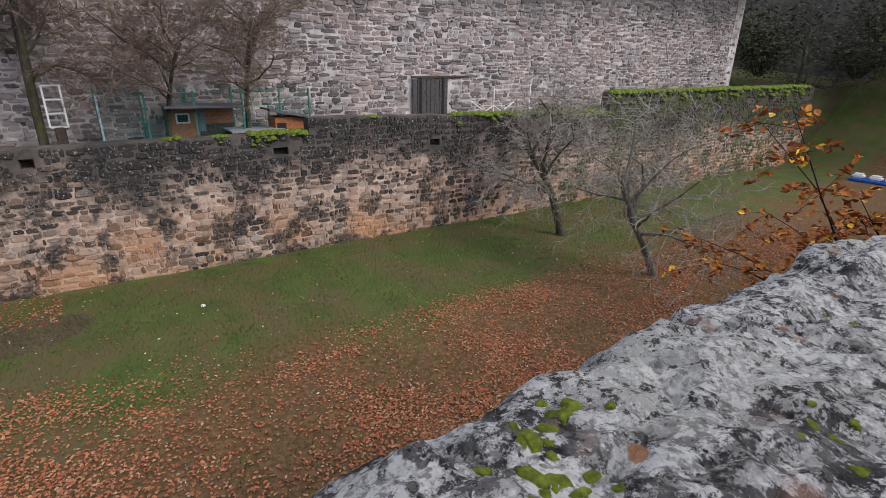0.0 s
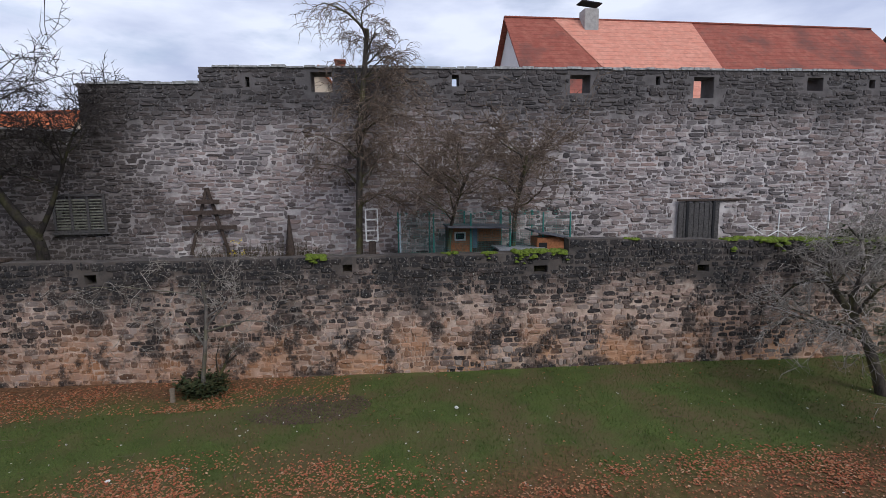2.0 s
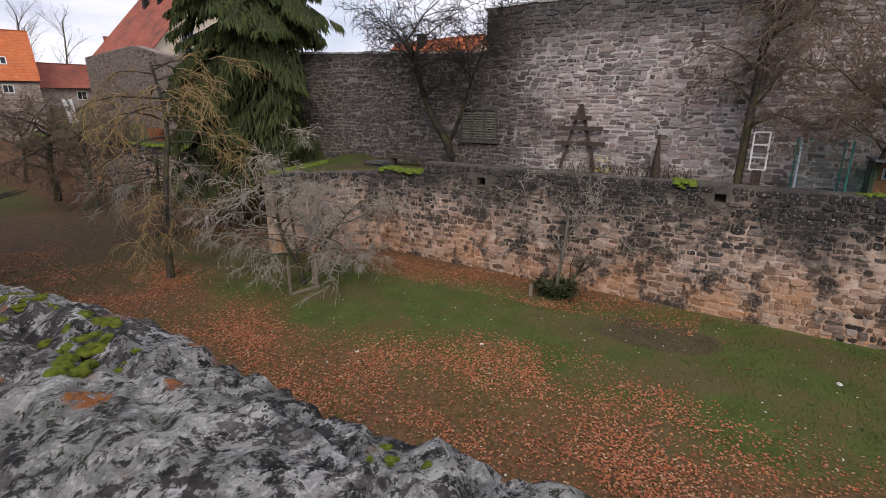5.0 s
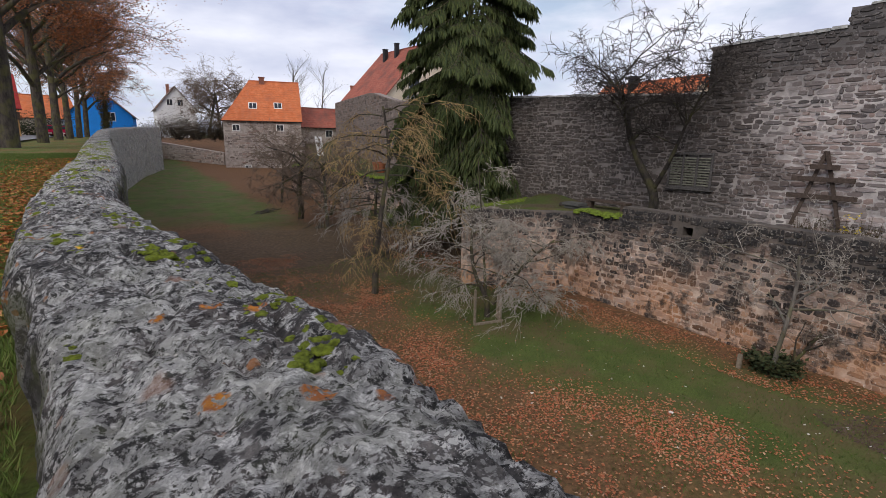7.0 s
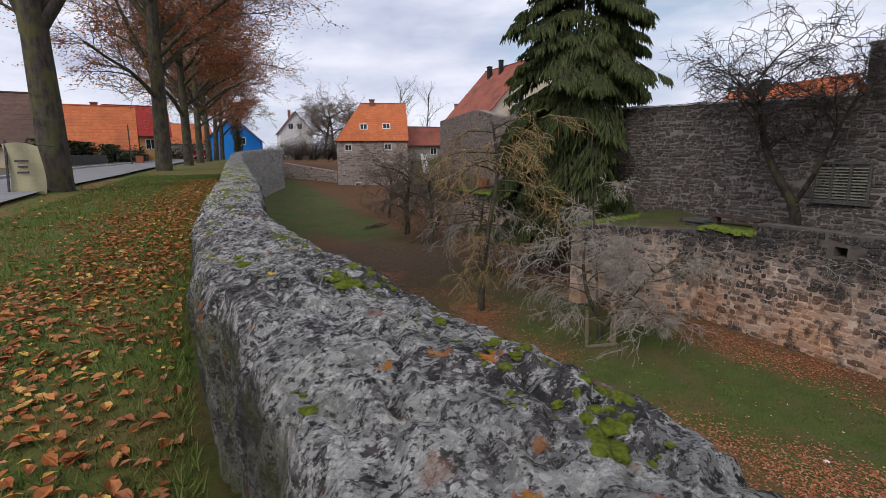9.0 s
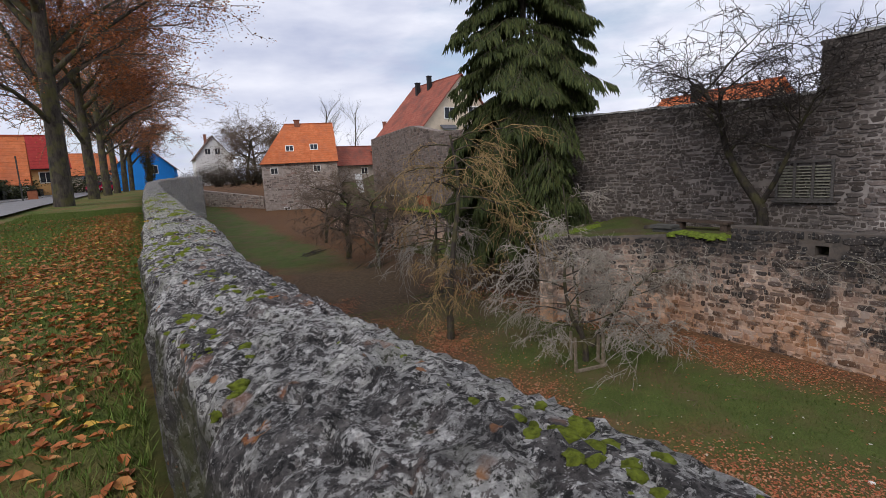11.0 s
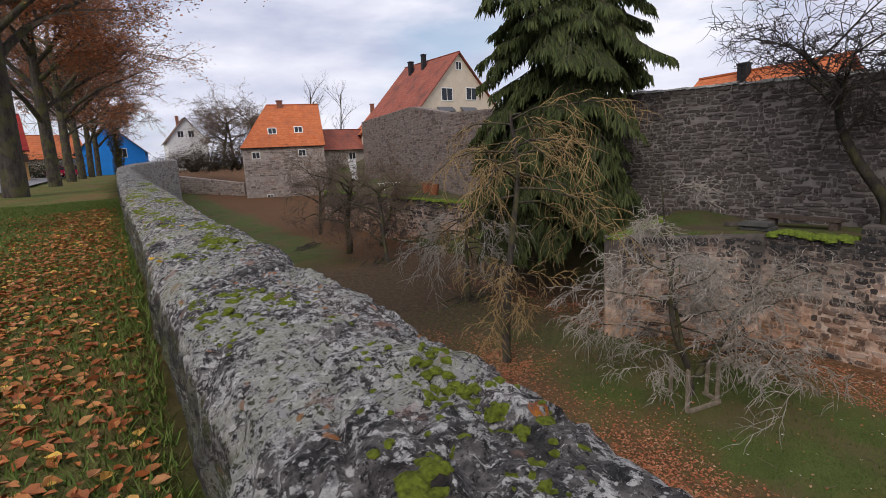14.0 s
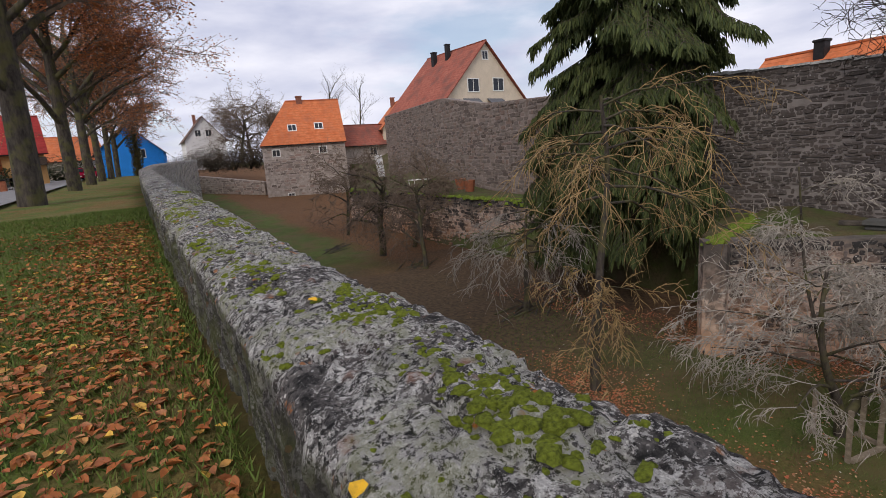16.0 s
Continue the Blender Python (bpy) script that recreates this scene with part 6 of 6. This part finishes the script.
# ---- moat floor ----
def build_moat_things():
    rnd = random.Random(12)
    ob = thing("tree_guard", "rough wooden stakes guarding the fruit tree", "tree guard", on_moat(11.6, 14.3))
    for x, y, h in ((-0.6, -0.3, 1.1), (0.35, -0.55, 1.05), (0.1, 0.5, 0.95), (0.55, -0.2, 0.9)):
        part("stake", bar((x, y, -0.1), (x * 1.05, y, h), 0.09, 0.07, 0.01), MAT["wood_pale"], ob)
    part("rail", bar((-0.6, -0.35, 0.05), (0.4, -0.6, 0.05), 0.1, 0.08, 0.01), MAT["wood_pale"], ob)
    part("rail", bar((0.4, -0.6, 0.05), (0.6, -0.1, 0.05), 0.1, 0.08, 0.01), MAT["wood_pale"], ob)
    ob = thing("stump", "short wooden stake at the wall foot", "stump", on_moat(14.95, 7.05))
    part("stake", bar((0, 0, -0.1), (0.02, 0, 0.42), 0.12, 0.1, 0.015), MAT["wood_pale"], ob)
    shrub(15.35, 6.4, moat_z(15.35, 6.4), 0.7, rnd, "dark low scrub round the dying tree", "hedge")
    ob = thing("soil_patch", "dark patch of trampled earth and droppings", "soil", (0, 0, 0), kind="stuff")
    vs, fs = [], []
    for _ in range(2600):
        a, r = rnd.random() * 6.283, rnd.random() ** 0.6
        x, y = 13.9 + 0.95 * r * math.cos(a), 3.1 + 1.75 * r * math.sin(a)
        leaf_quad(vs, fs, Vector((x, y, moat_z(x, y) + 0.012)), 0.05 + 0.04 * rnd.random(), rnd, 0.5)
    part("earth", (vs, fs), MAT["soil_dark"], ob)["kind"] = "stuff"
    ob = thing("tarpaulin", "blue tarpaulin with white feed sacks", "tarpaulin", on_moat(8.9, -34.3))
    part("sheet", box(-1.1, 0.9, -0.5, 0.5, 0, 0.12, 0.04), MAT["blue_plastic"], ob)
    for k in (-0.9, -0.2, 0.6):
        part("sack", box(k - 0.3, k + 0.25, -0.3, 0.25, 0.1, 0.38, 0.09), MAT["white_paint"], ob, "white sack")
    # twigs, straw and pale scraps on the grass
    vs, fs = [], []
    for _ in range(900):
        x, y = rnd.uniform(2, 15), rnd.uniform(-20, 30)
        z = moat_z(x, y) + 0.02
        a, l = rnd.random() * 6.283, 0.1 + 0.35 * rnd.random() ** 2
        tube(vs, fs, Vector((x, y, z)), Vector((x + l * math.cos(a), y + l * math.sin(a), z + 0.03)), 0.006, 0.004, 3)
    tagged(new("fallen_twigs", mesh_of("fallen_twigs", vs, fs, MAT["twig_brown"])), "thin fallen twigs strewn on the moat grass", "twigs", kind="stuff")
    vs, fs = [], []
    for _ in range(520):
        x, y = rnd.uniform(4, 15), rnd.uniform(-15, 22)
        leaf_quad(vs, fs, Vector((x, y, moat_z(x, y) + 0.02)), 0.05 + 0.05 * rnd.random() ** 3, rnd, 0.4)
    tagged(new("feathers", mesh_of("feathers", vs, fs, MAT["feather"])), "small pale feathers scattered on the grass", "feathers", kind="stuff")
    for x, y in ((10.95, 6.9), (9.0, 9.5), (13.2, -1.0)):
        ob = thing("paper_scrap", "crumpled white scrap lying on the grass", "litter", on_moat(x, y), "white scraps")
        bm = bmesh.new()
        bmesh.ops.create_icosphere(bm, subdivisions=1, radius=0.07)
        for v in bm.verts:
            v.co = Vector((v.co.x * 1.4, v.co.y, abs(v.co.z) * 0.5)) * (0.8 + 0.4 * rnd.random())
        part("scrap", bm, MAT["white_paint"], ob)
    # dead branch heaps
    for x, y in ((15.0, 35.5), (14.0, 44.5), (13.6, 25.2)):
        ob = thing("branch_heap", "dark heap of dead branches on the ground", "branches", on_moat(x, y), "branch heaps")
        vs, fs = [], []
        for _ in range(16):
            a = rnd.gauss(0.4, 0.5)
            p = Vector((rnd.gauss(0, 0.4), rnd.gauss(0, 0.3), 0.08 * rnd.random()))
            e = Vector((math.cos(a), math.sin(a), 0.08)) * (0.6 + 0.9 * rnd.random())
            tube(vs, fs, p - e, p + e, 0.05, 0.02, 5)
        part("wood", (vs, fs), MAT["bark_dark"], ob)["kind"] = "stuff"


def scatter_leaves(name, label, count, area, mat, size, zfun, keep, seed, tilt=0.5):
    rnd = random.Random(seed)
    vs, fs = [], []
    x0, x1, y0, y1 = area
    done = 0
    while done < count:
        x, y = rnd.uniform(x0, x1), rnd.uniform(y0, y1)
        if rnd.random() > keep(x, y):
            continue
        curl_leaf(vs, fs, Vector((x, y, zfun(x, y) + 0.012 + 0.015 * rnd.random())), size * (0.55 + 0.8 * rnd.random()), rnd, tilt)
        done += 1
    tagged(new(name, mesh_of(name, vs, fs, MAT[mat])), label, "leaves", kind="stuff")


def curl_leaf(vs, fs, p, s, r, tilt):
    """A dry leaf with a midrib and raised, uneven edges."""
    a = r.random() * 6.283
    e = Vector((math.cos(a), math.sin(a), r.gauss(0, 0.3) * tilt)).normalized()
    f = e.cross(Vector((r.gauss(0, 0.4) * tilt, r.gauss(0, 0.4) * tilt, 1))).normalized()
    n = e.cross(f)
    if n.z < 0:
        n = -n
    c = 0.10 + 0.16 * r.random()
    k = len(vs)
    w = 0.26 + 0.1 * r.random()
    vs.extend([p - e * s * 0.5, p + e * s * 0.5 + n * s * c * 0.5, p + f * s * w - e * s * 0.12 + n * s * c, p + f * s * w * 0.8 + e * s * 0.2 + n * s * c * 1.2, p - f * s * w - e * s * 0.12 + n * s * c, p - f * s * w * 0.8 + e * s * 0.2 + n * s * c * 0.9, p - n * s * 0.02])
    fs.extend([(k, k + 6, k + 2), (k + 2, k + 6, k + 3), (k + 3, k + 6, k + 1), (k, k + 4, k + 6), (k + 4, k + 5, k + 6), (k + 5, k + 1, k + 6)])


def moat_keep(x, y):
    e = 9.9 + 2.6 * noise.noise(Vector((x * 0.3, y * 0.22, 1))) + 0.08 * (y if y < 0 else 0)
    f = 1.0 if x < e else max(0.0, 1 - (x - e) / 0.9) * 0.7 + 0.015
    f *= 0.35 + 0.75 * max(0, min(1, 0.5 + 1.3 * noise.noise(Vector((x * 0.55, y * 0.55, 4)))))
    if x > 14.2 and y > 2:
        f = max(f, 0.6)
    if y > 20:
        f *= 0.45
    return f


def lawn_keep(x, y):
    xp = along(y, PARAPET_X) - 0.42
    if x > xp:
        return 0
    d = xp - x
    f = 0.07 + 1.1 * math.exp(-((d - 1.0 + 0.02 * y) / 0.85) ** 2) * (0.35 + max(0, 0.6 + noise.noise(Vector((x * 0.7, y * 0.5, 9)))))
    return min(1, f)


MAT["wood_pale"] = plain("pale_weathered_stake", (0.24, 0.20, 0.155), 0.9, 0.3, 12, 0.3)
MAT["soil_dark"] = leaf_mat("dark_earth", [(0.05, 0.035, 0.03), (0.10, 0.065, 0.05), (0.14, 0.10, 0.08)], 0.95)
MAT["feather"] = leaf_mat("pale_feather", [(0.6, 0.58, 0.54), (0.5, 0.46, 0.40), (0.7, 0.7, 0.68)], 0.9)
build_moat_things()
def leaf_drift(x, y):
    m = noise.noise(Vector((x * 0.55, y * 0.4, 3))) + 0.5 * noise.noise(Vector((x * 1.7, y * 1.3, 8)))
    return moat_keep(x, y) * max(0.22, min(1.0, 0.55 + 1.6 * m))


scatter_leaves("fallen_leaves", "red-brown fallen leaves covering the moat floor", 105000, (0.6, 16.4, -22, 28), "leaf_red", 0.062, moat_z, leaf_drift, 2)
scatter_leaves("fallen_leaves", "orange and yellow fallen leaves on the lawn", 13000, (-3.6, 1.2, -4.0, 24), "leaf_lawn", 0.068, lawn_z, lawn_keep, 3, 0.6)


def build_grass():
    rnd = random.Random(15)
    vs, fs = [], []
    n = 0
    while n < 110000:
        y = -3.0 + 30.5 * rnd.random() ** 1.25
        x = along(y, PARAPET_X) - 0.36 - 3.6 * rnd.random() ** 1.3
        z = lawn_z(x, y) - 0.005
        a, h = rnd.random() * 6.283, 0.025 + 0.05 * rnd.random()
        if along(y, PARAPET_X) - x < 0.6:
            h *= 1.15
        w = 0.0028 + 0.0003 * (y - 2)
        k = len(vs)
        c, s = math.cos(a), math.sin(a)
        lx, ly = rnd.gauss(0, 0.5) * h, rnd.gauss(0, 0.5) * h
        vs.extend([(x - c * w, y - s * w, z), (x + c * w, y + s * w, z), (x + lx, y + ly, z + h)])
        fs.append((k, k + 1, k + 2))
        n += 1
    tagged(new("grass", mesh_of("grass", vs, fs, MAT["grass"])), "short green lawn grass along the parapet", "grass", kind="stuff")
    vs, fs = [], []
    for _ in range(120000):
        x, y = 0.8 + 15.0 * rnd.random(), -20 + 45 * rnd.random()
        if moat_keep(x, y) > 0.5 and rnd.random() < 0.8:
            continue
        z = moat_z(x, y) - 0.005
        a, h = rnd.random() * 6.283, 0.03 + 0.05 * rnd.random()
        k = len(vs)
        c, s = math.cos(a) * 0.012, math.sin(a) * 0.012
        vs.extend([(x - c, y - s, z), (x + c, y + s, z), (x + rnd.gauss(0, 0.03), y + rnd.gauss(0, 0.03), z + h)])
        fs.append((k, k + 1, k + 2))
    tagged(new("grass", mesh_of("grass", vs, fs, MAT["grass_moat"])), "thin grazed grass on the moat floor", "grass", kind="stuff")


MAT["grass_moat"] = leaf_mat("grazed_grass", [(0.035, 0.075, 0.012), (0.08, 0.14, 0.025), (0.12, 0.135, 0.042), (0.055, 0.10, 0.018), (0.17, 0.165, 0.06)], 0.8)
build_grass()


# ---- moss and leaves on the parapet ----
def parapet_surface(dx, y):
    hit = PARAPET_TREE.ray_cast(Vector((along(y, PARAPET_X) + dx, y, 5.0)), Vector((0, 0, -1)))[0]
    return hit.z if hit else along(y, PARAPET_TOP)


def cushion(vs, fs, p, r, rnd):
    """A low uneven moss cushion."""
    s, sides = len(vs), 11
    e, t0 = 0.7 + 0.7 * rnd.random(), rnd.random() * 3.1
    for k, (rr, zz) in enumerate(((1.05, -0.1), (0.97, 0.45), (0.75, 0.8), (0.4, 1.0))):
        for i in range(sides):
            t = 2 * math.pi * (i + 0.5 * k) / sides
            j = 1 + 0.6 * (rnd.random() - 0.5)
            x, y = r * rr * j * math.cos(t) * e, r * rr * j * math.sin(t) / e
            vs.append((p[0] + x * math.cos(t0) - y * math.sin(t0), p[1] + x * math.sin(t0) + y * math.cos(t0), p[2] + r * 0.5 * zz * (0.7 + 0.6 * rnd.random())))
    vs.append((p[0], p[1], p[2] + r * 0.52))
    for k in range(3):
        for i in range(sides):
            j = (i + 1) % sides
            fs.append((s + k * sides + i, s + k * sides + j, s + (k + 1) * sides + j, s + (k + 1) * sides + i))
    for i in range(sides):
        fs.append((s + 3 * sides + i, s + 3 * sides + (i + 1) % sides, s + 4 * sides))


def build_moss():
    rnd = random.Random(33)
    vs, fs = [], []
    n = 0
    while n < 560:
        y = -1.6 + 24 * rnd.random() ** 1.1
        dx = -0.30 + 0.64 * rnd.random()
        m = noise.noise(Vector((dx * 2.2, y * 1.3, 20)))
        if m < 0.26 - 0.20 * (y > 5) and rnd.random() < 0.9:
            n += 0.05
            continue
        mat_of_moss = y > 8.5 and m > 0.25
        s = (0.009 + 0.015 * rnd.random() ** 2) * (0.75 if y < 3.5 else 1.0)
        for _ in range(rnd.randrange(2, 8) + (5 if mat_of_moss else 0)):
            u, w = dx + rnd.gauss(0, 0.03 + 0.03 * mat_of_moss), y + rnd.gauss(0, 0.045 + 0.05 * mat_of_moss)
            u *= along(w, PARAPET_W if u < 0 else PARAPET_R)
            if -0.30 * along(w, PARAPET_W) < u < 0.42 * along(w, PARAPET_R):
                cushion(vs, fs, (along(w, PARAPET_X) + u, w, parapet_surface(u, w) - 0.002), s * (0.5 + 0.9 * rnd.random()), rnd)
        n += 1
    tagged(new("moss", mesh_of("moss", vs, fs, MAT["moss"], True)), "green moss cushions on the lichened parapet", "moss", kind="stuff")
    vs, fs = [], []
    for y, dx in ((12.15, -0.30), (12.02, -0.26), (11.88, -0.27), (13.4, 0.0), (3.7, -0.1)):
        curl_leaf(vs, fs, Vector((along(y, PARAPET_X) + dx, y, parapet_surface(dx, y) + 0.025)), 0.06, rnd, 0.4)
    tagged(new("yellow_leaves", mesh_of("yellow_leaves", vs, fs, MAT["leaf_yellow"])), "yellow leaves lying on the parapet", "leaves", kind="stuff")


build_moss()


# ---- beech shoot behind the parapet, and the dark bank at the moat's end ----
def build_beech():
    rnd = random.Random(44)
    ob = thing("beech_shoot", "copper-leaved beech branches rising beside the parapet", "branch", (0.8, -5.4, -1.4))
    wv, wf, lv, lf, yv, yf = [], [], [], [], [], []
    for k in range(12):
        p = Vector((rnd.gauss(0, 0.15), rnd.gauss(-0.3, 0.3), 0.2 * k / 9))
        tgt = Vector((rnd.uniform(0.0, 1.5), rnd.uniform(0.2, 1.9), rnd.uniform(1.0, 2.4)))
        d = (tgt - p) / 7
        for i in range(7):
            q = p + d + Vector((rnd.gauss(0, 0.05), rnd.gauss(0, 0.05), rnd.gauss(0, 0.04)))
            tube(wv, wf, p, q, 0.014 * (1 - i / 7) + 0.003, 0.014 * (1 - (i + 1) / 7) + 0.003, 5)
            p = q
            if i > 1:
                for _ in range(3):
                    e = Vector((rnd.gauss(0, 1), rnd.gauss(0, 1), rnd.gauss(-0.3, 0.4))).normalized() * (0.15 + 0.25 * rnd.random())
                    tube(wv, wf, p, p + e, 0.004, 0.002, 3)
                    for _ in range(11):
                        curl_leaf(*((yv, yf) if rnd.random() < 0.05 else (lv, lf)), p + e * (0.3 + 0.8 * rnd.random()) + Vector((rnd.gauss(0, 0.03), rnd.gauss(0, 0.03), rnd.gauss(0, 0.03))), 0.075, rnd, 1.6)
    part("twig_wood", (wv, wf), MAT["twig_dark"], ob)["kind"] = "stuff"
    part("leaves", (lv, lf), MAT["leaf_copper"], ob, "copper-brown beech leaves")["kind"] = "stuff"
    part("yellow_leaves", (yv, yf), MAT["leaf_yellow"], ob, "bright yellow leaves")["kind"] = "stuff"
    w5 = tagged(new("wall_bank"), "dark overgrown wall closing the moat", "wall", kind="structure")
    p7, l7 = line_place((34.0, -49.0), (-6.0, -49.0))
    part("wall_body", slab_wall(p7, [l7 * i / 10 for i in range(11)], -1.0, lambda u: 8.5, 0.8), MAT["stone_dark"], w5)
    for x, y, z, s in ((17, -36.5, 0.5, 4.0), (13, -41, 0.5, 4.5), (9, -43, 0.5, 4.5), (5, -42, 0.0, 4.0), (19, -40, 1.5, 5.0), (14, -45, 2.5, 5.0), (8, -47, 2.5, 5.0), (2.5, -40, -1.0, 3.5), (22, -38, 1.5, 5)):
        shrub(x, y, z, s, rnd, "dark tangled shrub on the bank", "hedge_brown" if rnd.random() < 0.6 else "hedge")
    for x, y in ((15.5, -39), (11, -44), (6.5, -40)):
        make_tree((x, y, along(y, MOAT_Z) if y > -43 else 0.5), int(90 + x), 7, 0.16, dict(BUSH, min=0.01), "bark_dark", "twig_dark", "dark bare tree on the bank", (0.1, 0.1), group="bank trees")


MAT["stone_dark"] = plain("dark_overgrown_stone", (0.09, 0.085, 0.075), 0.95, 0.5, 1.5, 0.6)
build_beech()
